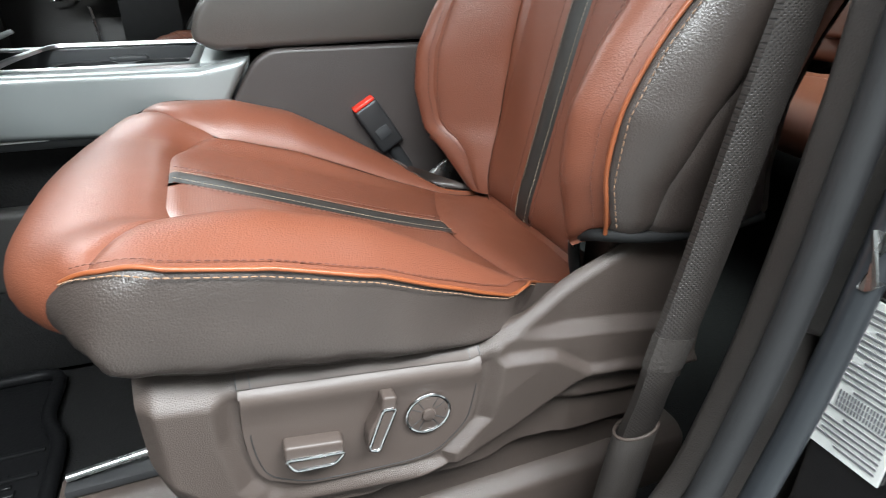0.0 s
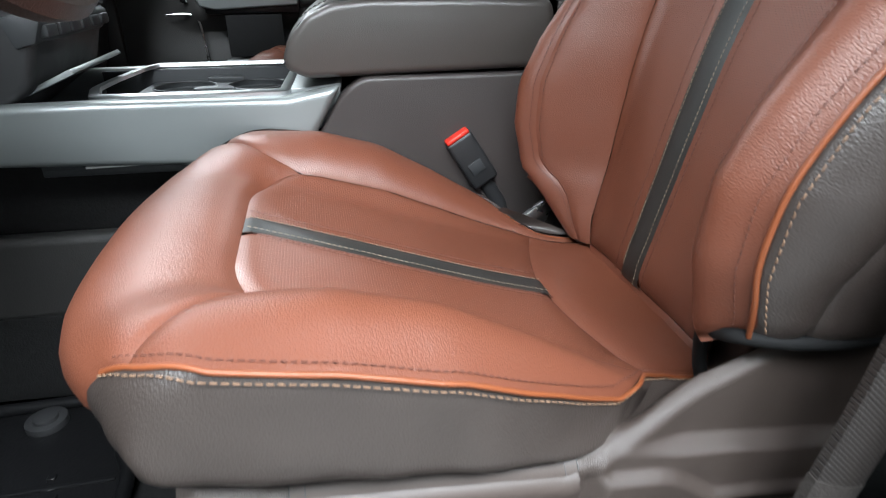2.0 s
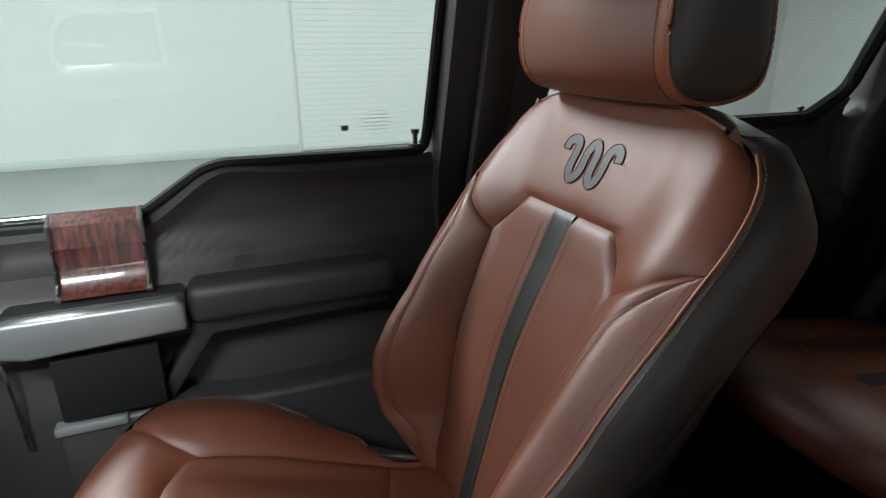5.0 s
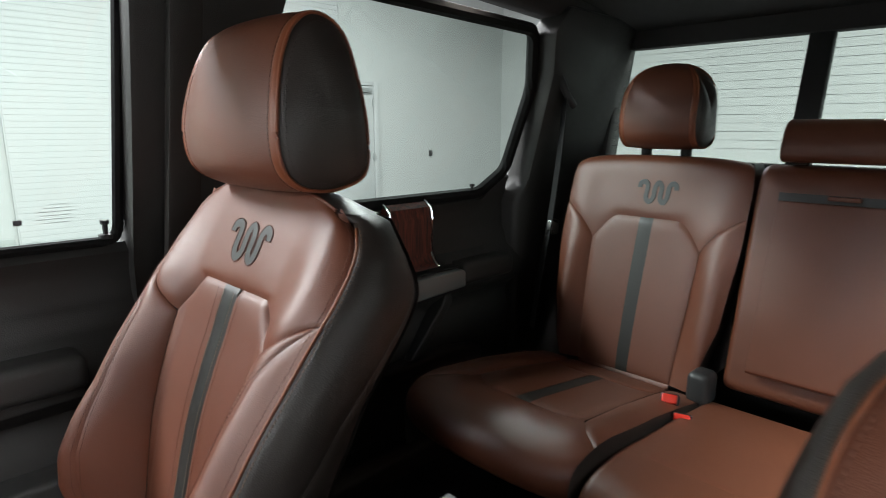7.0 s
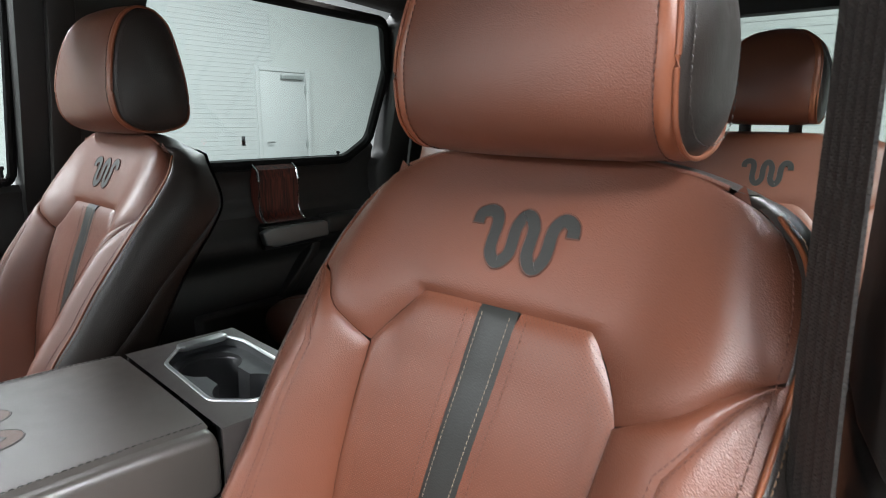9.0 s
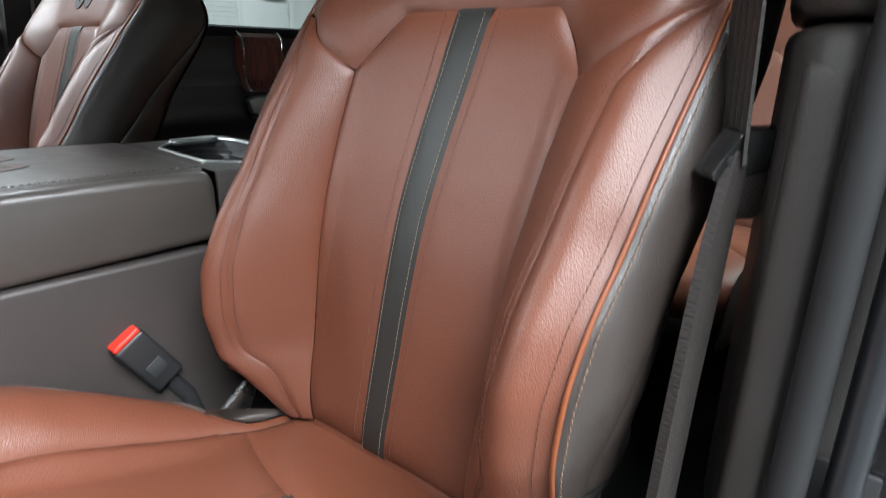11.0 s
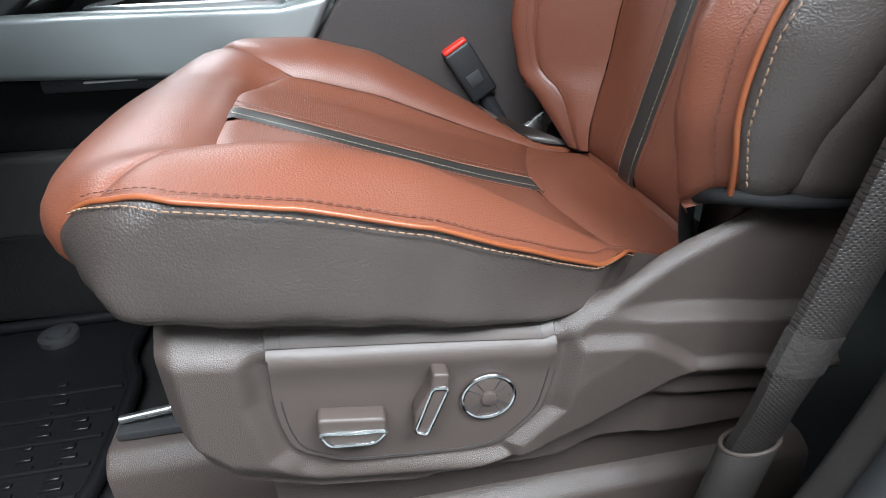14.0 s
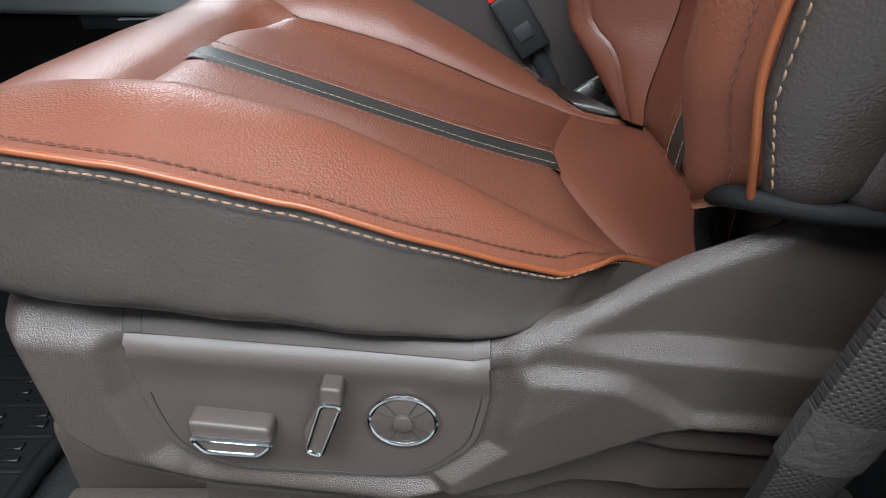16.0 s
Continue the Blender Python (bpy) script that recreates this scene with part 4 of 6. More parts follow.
def front_seat(y0=0.0):
    seat = thing("front_seat", (-0.28, y0, 0.70), "tan and dark brown leather front seat with grey stripe, orange piping", "car seat", "front seats")
    C, B = cushion_pad(), back_pad()
    upholster(seat, C, M_PERF, 0.0162, out=-1.0)
    upholster(seat, B, M_PERFB, 0.0185, out=-1.0, name="backrest", split=0.5)
    # cushion sides: dark leather skirts, piping and two rows of thread
    n = 60
    for s in (-1, 1):
        v0 = 0.235
        top = [C.at(s, v0 + (0.955 - v0) * i / (n - 1)) for i in range(n)]
        cap = [C.at(s, v0 * (1 - i / 15)) for i in range(16)]
        low = spline([cap[-1], (-0.460, s * 0.206, 0.988), (-0.435, s * 0.211, 0.982), (-0.392, s * 0.214, 0.976), (-0.33, s * 0.215, 0.967), (-0.262, s * 0.214, 0.958), (-0.222, s * 0.208, 0.955), (-0.195, s * 0.200, 0.957), (-0.172, s * 0.189, 0.966), (-0.156, s * 0.178, 0.979)], n)
        nose = even(cap, 24)
        heel = even([top[-1], low[-1]], 24)

        def skirt(a, b, s=s, top=top, low=low, nose=nose, heel=heel):
            i, j = min(int(round(a * (n - 1))), n - 1), min(int(round(b * 23)), 23)
            p = top[i].lerp(low[i], b) + nose[j].lerp(heel[j], a) - (top[0].lerp(top[-1], a).lerp(low[0].lerp(low[-1], a), b))
            belly = math.sin(math.pi * min(1, b * 1.02)) * min(1, 6 * a) * min(1, 5 * (1 - a) + 0.1)
            return p + Vector((0, s * (0.015 * belly), 0))
        part("side_skirt", sheet(skirt, n, 24, (0.3, 0, 0.3, 0), 0.004, 0.006, out=s, wrinkle=0.0016), M_DARK, seat, "dark brown grained leather")
        pipe = [p + (Vector((0, s * 0.0006, -0.0004)) if s < 0 else Vector((0, -s * 0.003, -0.005))) for p in top]
        part("piping", tube(spline(pipe[:-3] if s < 0 else pipe[16:], 150), 0.0017, 12), M_PIPE, seat, "orange leather piping")
        if s < 0:
            part("stitching", stitches([skirt(i / 59, 0.043) + Vector((0, s * 0.0022, 0.0014)) for i in range(1, 59)], 0.0054, 0.0041, 0.00055, (0, s, 0.5)), M_THREAD, seat, "tan thread")
        rim = []
        for i in range(2 if s < 0 else 14, 58):
            v = v0 + (0.955 - v0) * i / (n - 1)
            rim.append(C.at(s * (1 - 0.0085 / lerp_at(C.half[0], C.half[1], v)), v) + Vector((0, 0, 0.0004)))
        part("stitching", stitches(rim, 0.0052, 0.0038, 0.00042, (0, s * 0.3, 1)), M_THREAD_RED, seat, "rust thread")
    # front valance and pan under the cushion
    part("cushion_pan", prism([(-0.45, 0.92), (-0.47, 0.935), (-0.44, 0.97), (-0.30, 0.955), (-0.10, 0.925), (-0.05, 0.90), (-0.10, 0.885), (-0.44, 0.89)], "y", y0 - 0.19, y0 + 0.19, 0.006), M_BLACK, seat)
    # backrest: piping round three sides, dark side panels, back shell
    v_low, lips = 0.174, {}
    crown = [B.at(-1 + 2 * i / 39, 1.0) for i in range(1, 39)]
    for s in (-1, 1):
        rim = [B.at(s, v_low + (1 - v_low) * i / 59) for i in range(0, 59, 3)]
        part("piping", tube(spline([p + Vector((0.0004, -0.0014, 0)) if s < 0 else p + Vector((0.007, -0.003, 0)) for p in rim], 160), 0.0019, 12, up=(1, 0.3, 0)), M_PIPE, seat, "orange leather piping")
    part("piping", tube([p + Vector((0.001, 0, 0)) for p in crown], 0.0022, 8), M_TAN, seat, "tan leather piping")
    for s in (-1, 1):
        edge = [B.at(s, v_low + (1 - v_low) * i / 59) for i in range(60)]
        rear = []
        for i, p in enumerate(edge):
            t = i / 59
            rear.append(Vector((p.x + 0.150 - 0.075 * smooth(0.6, 1, t) ** 1.5 + 0.04 * smooth(0.5, 0, t), p.y * (0.99 - 0.05 * smooth(0.3, 0, t) - 0.09 * smooth(0.7, 1, t)), p.z - 0.004 - 0.004 * smooth(0.7, 1, t) - 0.014 * smooth(0.25, 0, t))))

        def side(a, b, s=s, edge=edge, rear=rear):
            i = min(int(round(a * 59)), 59)
            return edge[i].lerp(rear[i], b) + Vector((0, s * (0.017 + 0.012 * smooth(0.0, 0.2, a) * smooth(0.85, 0.5, a)) * math.sin(math.pi * b ** 0.8), 0))
        for c0, c1 in ((lambda a: 0.0, lambda a: min(0.98, 0.19 + 1.08 * a)), (lambda a: min(0.98, 0.19 + 1.08 * a), lambda a: 1.0)):
            part("side_panel", sheet(lambda a, b, c0=c0, c1=c1, side=side: side(a, c0(a) + (c1(a) - c0(a)) * crowd(b)), 60, 20, (0, 0, 0.9, 0.8), 0.006, 0.008, out=s, wrinkle=0.0007), M_DARK, seat, "dark brown grained leather")
        if s < 0:
            part("stitching", stitches([side(i / 59, 0.028) + Vector((0.0005, s * 0.0022, 0)) for i in range(1, 58)], 0.0058, 0.0043, 0.00055, (0, s, 0)), M_THREAD, seat, "tan thread")
        part("stitching", stitches([B.at(s * (1 - 0.009 / lerp_at(B.half[0], B.half[1], v)), v) + Vector((-0.0004, 0, 0)) for v in [0.18 + 0.80 * i / 59 for i in range(60)]], 0.0055, 0.0040, 0.00045, (-1, 0, 0.2)), M_THREAD_RED, seat, "rust thread")
        lips[s] = [side(0, b / 8) for b in range(9)]
        if s < 0:
            back_l = rear
        else:
            back_r = rear
    part("back_shell", sheet(lambda a, b: back_l[min(int(round(a * 59)), 59)].lerp(back_r[min(int(round(a * 59)), 59)], b) + Vector((0.012 * math.sin(math.pi * b), 0, 0)), 60, 14), M_DARK, seat)
    tops = [B.at(-1 + 2 * i / 29, 1.0) for i in range(30)]
    tb = [back_l[-1].lerp(back_r[-1], i / 29) + Vector((0.012 * math.sin(math.pi * i / 29), 0, 0)) for i in range(30)]
    part("top_panel", sheet(lambda a, b: tops[min(int(round(a * 29)), 29)].lerp(tb[min(int(round(a * 29)), 29)], b) + Vector((0, (1 if a > 0.5 else -1) * 0.017 * math.sin(math.pi * b ** 0.8) * abs(2 * a - 1) ** 6, 0.012 * math.sin(math.pi * b) * (1 - abs(2 * a - 1) ** 6))), 30, 12, (0, 0, 0.3, 0), 0.003), M_DARK, seat)
    # black lip under the backrest's lower corners
    for s, h in ((-1, 0.0), (1, 0.022)):
        part("lower_lip", tube(spline([(-0.092 + h, s * 0.155, 0.945), (-0.108 + h, s * 0.163, 0.980), (-0.117 + h, s * 0.172, 1.014), (-0.121 + h, s * 0.192, 1.025)] + [p - Vector((0, s * 0.003, 0.0025)) for p in lips[s]], 50), 0.0054, 10), M_MATTE, seat, "black lip")
        part("hinge_cover", box(-0.090 + h, 0.05, s * 0.168 - 0.022, s * 0.168 + 0.022, 0.93, 1.024, 0.008, 3), M_SHIELD, seat)
    # emblem of winding bands
    def place(a, b, lift):
        v = 0.866 + b / 0.638
        u = (0.005 - a) / lerp_at(B.half[0], B.half[1], v)
        return B.at(u, v) + Vector((-lift - 0.0006, 0, lift * 0.3))
    part("emblem", snake(place, 0.081, 0.052, 0.0008, 0.0125), M_STRIPE, seat, "dark grey inlaid winding emblem")
    part("emblem_edge", snake_edges(place, 0.081, 0.052, 0.0006, 0.0135, 0.0007), M_THREAD_RED, seat)
    head_rest(seat, 0.016, -0.017, 0.0, w=0.131)
    return seat


def head_rest(seat, dx, y0, dz, w=0.128, taper=0.14):
    """A loaf-shaped head restraint on two steel posts."""
    prof = [(0.058, 1.522), (0.028, 1.548), (0.022, 1.600), (0.036, 1.670), (0.060, 1.722), (0.090, 1.742), (0.135, 1.738), (0.160, 1.715), (0.172, 1.640), (0.178, 1.560), (0.168, 1.532), (0.120, 1.520)]
    loop = round_loop([Vector((p[0], 0, p[1])) for p in prof], 0.03, 3)
    loop = spline([Vector(p) for p in loop] + [Vector(loop[0])], 73)[:-1]
    m = len(loop)
    c = Vector((0.105, 0, 1.63))

    def at(i, y):
        p = loop[i % m]
        h = (p.z - 1.52) / 0.22
        t = abs(y) / w
        q = c + (p - c) * (1.0 - 0.045 * t ** 4)
        return Vector((q.x + dx + 0.012 * t * t * (1 - 1.4 * smooth(0.06, 0.15, p.x)), y0 + y * ((1 - taper * smooth(0.35, 1.0, h)) if taper < 0.2 else max(0.02, 1 - max(0.0, (h - 0.45) / 0.58) ** 3) ** 0.45), q.z + dz))
    band = sheet(lambda a, b: at(int(round(a * m)), w * (2 * crowd(b) - 1)), m + 1, 26, (0, 0, 0.8, 0.8), 0.004, 0.006, out=1.0)
    bmesh.ops.remove_doubles(band, verts=band.verts, dist=1e-5)
    part("headrest", band, M_TAN, seat, "tan leather headrest")
    for s in (-1, 1):
        rim = [at(i, s * w) for i in range(m)]
        mid = sum(rim, Vector()) / m
        verts = [p for t in (0.0, 0.06, 0.16, 0.32, 0.55, 0.78) for p in [q.lerp(mid, t) + Vector((0, s * 0.020 * (1 - (1 - t) ** 3) - s * 0.003 * math.exp(-t * 25), 0)) for q in rim]]
        verts.append(mid + Vector((0, s * 0.020, 0)))
        faces = [[r * m + i, r * m + (i + 1) % m, (r + 1) * m + (i + 1) % m, (r + 1) * m + i] for r in range(5) for i in range(m)]
        faces += [[5 * m + i, 5 * m + (i + 1) % m, 6 * m] for i in range(m)]
        bm = bm_from(verts, faces)
        bmesh.ops.recalc_face_normals(bm, faces=bm.faces)
        part("headrest_side", bm, M_DARK, seat, "dark brown leather side")
        strip = sheet(lambda a, b, s=s: at(int(round(a * m)), s * (w - 0.0135 * b)) + (at(int(round(a * m)), 0) - c - Vector((dx, y0, dz))).normalized() * (0.0016 - 0.0022 * (2 * b - 1) ** 2), m + 1, 6, out=1.0)
        part("edge_band", strip, M_PIPE_RUST, seat, "rust leather edge band")
        part("piping", tube([q + Vector((0, s * 0.001, 0)) for q in rim], 0.0022, 8, closed=True), M_PIPE_RUST, seat, "rust leather piping")
        part("stitching", stitches([q.lerp(mid, 0.10) + Vector((0, s * 0.009, 0)) for q in rim], 0.0066, 0.0048, 0.0006, (0, s, 0)), M_DARK, seat)
        part("stitching", stitches([at(i, s * (w - 0.013)) + (at(i, 0) - c).normalized() * 0.0004 for i in range(m)], 0.006, 0.0043, 0.00055, (-1, 0, 0)), M_THREAD_RED, seat)
    for s in (-1, 1):
        part("post", tube([(0.112 + dx, y0 + s * 0.055, 1.47 + dz), (0.112 + dx, y0 + s * 0.055, 1.56 + dz)], 0.006, 12), M_SATIN, seat, "bright steel post")
        part("post_collar", disc((0.112 + dx, y0 + s * 0.055, 1.512 + dz), (0, 0, 1), 0.014, 0.02), M_BLACK, seat)


driver_seat = front_seat()
passenger_seat = copy_thing(driver_seat, Matrix.Translation((-0.28, APART, 0.70)))
passenger_seat["label"] = "tan and dark brown leather front seat beside the far door"

# ---- centre console ----
CY = 0.449
con = thing("centre_console", (-0.4, CY, FLOORZ), "wide centre console with silver front, chrome-edged tray and dark leather armrest", "console")
part("base", prism([(-1.00, 0.70), (-1.00, 1.03), (-0.50, 1.024), (-0.385, 1.030), (-0.30, 0.98), (-0.30, 0.70)], "y", CY - 0.118, CY + 0.118, 0.01, 3), M_CARPET, con)


part("tunnel_trim", prism([(0.288, 0.825), (0.284, 0.932), (0.292, 0.940), (0.31, 0.940), (0.31, 0.815), (0.296, 0.815)], "x", -1.25, -0.30, 0.004), M_DOOR, con, "dark plastic lower side trim")
part("tunnel_side", prism([(0.280, 0.69), (0.286, 0.822), (0.31, 0.824), (0.31, 0.69)], "x", -1.25, 0.1, 0.004), M_CARPET, con)


# silver shell: two side rails that carry the tray, and a bridge at its back
for s in (-1, 1):
    ya, yb = CY + s * 0.168, CY + s * 0.134
    prof = [(-1.02, 1.045), (-1.02, 1.107), (-0.62, 1.110), (-0.400, 1.108), (-0.332, 1.120), (-0.372, 1.052), (-0.385, 1.030), (-0.50, 1.026)]
    part("side_rail", prism(prof, "y", min(ya, yb), max(ya, yb), 0.010, 4), M_SILVER, con, "satin silver side rail")
part("bridge", prism([(-0.408, 1.06), (-0.408, 1.112), (-0.33, 1.120), (-0.345, 1.06)], "y", CY - 0.134, CY + 0.134, 0.004), M_SILVER, con)
# tray: floor, walls, cup holders, chrome surround
part("tray_floor", box(-0.72, -0.408, CY - 0.136, CY + 0.136, 1.012, 1.022, 0.002), M_BIN, con)
part("tray_wall", box(-0.414, -0.406, CY - 0.136, CY + 0.136, 1.02, 1.108, 0.002), M_BIN, con)
for s in (-1, 1):
    part("tray_wall", box(-0.72, -0.41, CY + s * 0.133 - 0.003, CY + s * 0.133 + 0.003, 1.02, 1.106, 0.002), M_BIN, con)
part("tray_divider", box(-0.53, -0.522, CY - 0.132, CY + 0.0, 1.02, 1.058, 0.003), M_BIN, con)


def cup_plate():
    """The holder plate with two round wells cut through."""
    bm = bmesh.new()
    seg, cups = 40, ((-0.580, CY + 0.075, 0.045), (-0.468, CY + 0.075, 0.045))
    z = 1.086
    x0, x1, y0, y1 = -0.640, -0.420, CY + 0.008, CY + 0.130
    for cx, cy, r in cups:
        xa, xb = (x0, -0.524) if cx < -0.53 else (-0.524, x1)
        inner, outer = [], []
        for k in range(seg):
            an = 2 * math.pi * k / seg
            c, s = math.cos(an), math.sin(an)
            inner.append(bm.verts.new((cx + r * c, cy + r * s, z)))
            t = min((xb - cx) / c if c > 1e-6 else 9, (xa - cx) / c if c < -1e-6 else 9, (y1 - cy) / s if s > 1e-6 else 9, (y0 - cy) / s if s < -1e-6 else 9)
            outer.append(bm.verts.new((cx + t * c, cy + t * s, z)))
        low = [bm.verts.new((v.co.x, v.co.y, z - 0.006)) for v in inner]
        low2 = [bm.verts.new((cx + (v.co.x - cx) * 0.95, cy + (v.co.y - cy) * 0.95, z - 0.008)) for v in inner]
        deep = [bm.verts.new((cx + (v.co.x - cx) * 0.9, cy + (v.co.y - cy) * 0.9, z - 0.07)) for v in inner]
        for k in range(seg):
            j = (k + 1) % seg
            bm.faces.new((outer[k], outer[j], inner[j], inner[k]))
            bm.faces.new((inner[k], inner[j], low[j], low[k]))
            bm.faces.new((low[k], low[j], low2[j], low2[k]))
            bm.faces.new((low2[k], low2[j], deep[j], deep[k]))
        bm.faces.new(deep)
    bmesh.ops.remove_doubles(bm, verts=bm.verts, dist=1e-4)
    return add(bm, box(x0, x1, y0 - 0.008, y0, z - 0.012, z, 0.004, 3))


plate = part("cup_holder", cup_plate(), M_BIN, con, "dark grey double cup holder")
part("tray_back", box(-0.66, -0.412, CY + 0.028, CY + 0.034, 1.020, 1.080, 0.004), M_BLACK, con)
for cx in (-0.580, -0.468):
    part("holder_rim", ring((cx, CY + 0.075, 1.0865), (0, 0, 1), 0.0465, 0.0018), M_BLACK, plate)
for yy in (CY + 0.022, CY + 0.124):
    part("grip_block", prism(round_loop([(-0.555, yy - 0.011), (-0.492, yy - 0.011), (-0.500, yy + 0.011), (-0.547, yy + 0.011)], 0.006), "z", 1.084, 1.094, 0.003), M_BIN, plate)
for cx, cy in ((-0.535, CY + 0.055), (-0.505, CY + 0.095)):
    part("grip_tab", box(cx - 0.006, cx + 0.006, cy - 0.008, cy + 0.008, 1.045, 1.075, 0.003), M_BIN, plate)
sur = [(-0.632, CY + 0.142, 1.112), (-0.404, CY + 0.142, 1.112), (-0.404, CY - 0.142, 1.112), (-0.590, CY - 0.142, 1.112), (-0.640, CY - 0.120, 1.109), (-0.672, CY - 0.03, 1.104), (-0.672, CY + 0.05, 1.104), (-0.655, CY + 0.12, 1.108)]


def band(loop, half, rise):
    """A flat bright frame with bevelled edges that follows a closed outline."""
    n = len(loop)
    verts, faces = [], []
    for i in range(n):
        t = (loop[(i + 1) % n] - loop[i - 1]).normalized()
        q = Vector((-t.y, t.x, 0))
        for o, h in ((-half, -0.002), (-half * 0.75, rise), (half * 0.6, rise), (half, rise - 0.002), (half, -0.004)):
            verts.append(loop[i] + q * o + Vector((0, 0, h)))
    for i in range(n):
        for k in range(4):
            j = (i + 1) % n
            faces.append([i * 5 + k, i * 5 + k + 1, j * 5 + k + 1, j * 5 + k])
    bm = bm_from(verts, faces)
    bmesh.ops.recalc_face_normals(bm, faces=bm.faces)
    return bm


part("chrome_surround", band([Vector(p) for p in round_loop([Vector(p) for p in sur], 0.008, 3)], 0.0075, 0.003), M_SATIN, con, "chrome tray surround")
part("stack_floor", box(-1.0, -0.70, CY - 0.134, CY + 0.134, 1.04, 1.05, 0.002), M_BLACK, con)
# side panel of the storage box
for s in (-1, 1):
    y_out, y_in = CY + s * 0.164, CY + s * 0.13
    part("box_side", prism(round_loop([(-0.376, 1.040), (-0.330, 1.112), (-0.305, 1.129), (-0.09, 1.129), (0.06, 1.124), (0.110, 1.115), (0.110, 0.70), (-0.376, 0.70)], 0.014, 4), "y", min(y_out, y_in), max(y_out, y_in), 0.006, 3), M_CONS, con, "dark brown vinyl side")
part("side_crease", tube([(-0.30, CY - 0.160, 1.012), (0.02, CY - 0.160, 1.005)], 0.0025, 8), M_CONS, con)
# armrest lid: padded, rounded front, leather top with seams along both sides
lid_prof = [(-0.372, 1.128), (-0.398, 1.140), (-0.400, 1.156), (-0.388, 1.180), (-0.366, 1.203), (-0.335, 1.216), (-0.29, 1.220), (-0.15, 1.219), (-0.062, 1.216), (-0.056, 1.200), (-0.056, 1.140), (-0.070, 1.134)]
lid = part("armrest_lid", prism(round_loop(lid_prof, 0.008, 3), "y", CY - 0.160, CY + 0.156, 0.018, 4), M_LID, con, "dark brown leather armrest lid")
topc = spline([(-0.400, 0, 1.154), (-0.390, 0, 1.180), (-0.366, 0, 1.205), (-0.335, 0, 1.2185), (-0.29, 0, 1.2225), (-0.15, 0, 1.2215), (-0.062, 0, 1.2185)], 60)
part("top_pad", sheet(lambda a, b: topc[min(int(round(a * 59)), 59)] + Vector((0, CY - 0.143 + 0.284 * crowd(b), 0.003 * math.sin(math.pi * b))), 60, 24, (0, 0, 0.8, 0.8), 0.003, 0.004, out=1.0), M_LID, lid)
for s in (-1, 1):
    part("stitching", stitches([p + Vector((0, CY + s * 0.135, 0.0008)) for p in topc[6:]], 0.0068, 0.0046, 0.0006, (0, 0, 1)), M_STRIPE, lid)


def lid_place(a, b, lift):
    # the emblem lies with its head towards the rear
    x = -0.258 - b
    y = CY - 0.012 + a
    return Vector((x, y, 1.2256 + lift - 0.004 * smooth(-0.29, -0.345, x)))


part("emblem", snake(lid_place, 0.132, 0.090, 0.0003, 0.015), material("embossed_leather", (0.115, 0.070, 0.055), 0.42, grain=0.3, size=0.003, cells=True), lid, "embossed winding emblem")
part("emblem_edge", snake_edges(lid_place, 0.132, 0.090, -0.0002, 0.0165, 0.0010), M_LID, lid)
# back part with two more holders, chrome corners
def flat_ring(outer, hole):
    """A flat plate between two closed outlines."""
    return bm_from(outer + hole, [list(t) for t in geometry.tessellate_polygon([outer, hole])])


def wall_down(loop, rows):
    """Walls that step down from an outline: rows of depth and scale, closed at the bottom."""
    m, mid = len(loop), sum(loop, Vector()) / len(loop)
    verts = list(loop)
    for d, k in rows:
        verts += [mid + (p - mid) * k + Vector((0, 0, -d)) for p in loop]
    faces = [[r * m + i, r * m + (i + 1) % m, (r + 1) * m + (i + 1) % m, (r + 1) * m + i] for r in range(len(rows)) for i in range(m)]
    return verts, faces, m


ZR = 1.214
plate_edge = [Vector(p) for p in ((-0.051, CY - 0.152, ZR), (0.112, CY - 0.152, ZR), (0.112, CY + 0.142, ZR), (-0.051, CY + 0.146, ZR))]
well_loop = [Vector(p) for p in round_loop([Vector((x, y, ZR)) for x, y in ((-0.024, 0.520), (0.012, 0.562), (0.084, 0.562), (0.096, 0.525), (0.092, 0.372), (0.062, 0.330), (0.008, 0.330), (-0.030, 0.370))], 0.010, 3)]
rear_box = part("rear_holder", flat_ring(plate_edge, well_loop), M_CONS, con, "dark double cup holder behind the lid")
ledge_loop = [Vector((0.032 + (p.x - 0.032) * 0.96, CY + (p.y - CY) * 0.97, ZR - 0.012)) for p in well_loop]
m_ = len(well_loop)
part("well_wall", bm_from(well_loop + ledge_loop, [[i, (i + 1) % m_, m_ + (i + 1) % m_, m_ + i] for i in range(m_)]), M_BIN, rear_box)
# two round holes joined by a neck
glass = []
for cy, a0, a1 in ((CY + 0.053, -58, 238), (CY - 0.055, 122, 418)):
    glass += [Vector((0.032 + 0.044 * math.cos(radians(a0 + (a1 - a0) * i / 24)), cy + 0.044 * math.sin(radians(a0 + (a1 - a0) * i / 24)), ZR - 0.012)) for i in range(25)]
part("holder_plate", flat_ring(ledge_loop, glass), M_BIN, rear_box)
w_verts, w_faces, m_ = wall_down(glass, ((0.006, 1.0), (0.008, 0.97), (0.075, 0.92)))
part("well", bm_from(w_verts, w_faces + [list(range(3 * m_, 4 * m_))]), M_BLACK, rear_box)
part("rear_shell", add(add(box(-0.051, 0.112, CY - 0.153, CY - 0.146, 1.10, 1.2136, 0.003), box(-0.051, 0.112, CY + 0.135, CY + 0.142, 1.10, 1.2136, 0.003)), box(0.105, 0.115, CY - 0.15, CY + 0.14, 0.70, 1.2136, 0.003)), M_CONS, rear_box)
part("well_rim", tube([p + Vector((0, 0, 0.0005)) for p in well_loop], 0.0030, 8, closed=True, flat=0.7), M_SATIN, rear_box, "chrome rim")
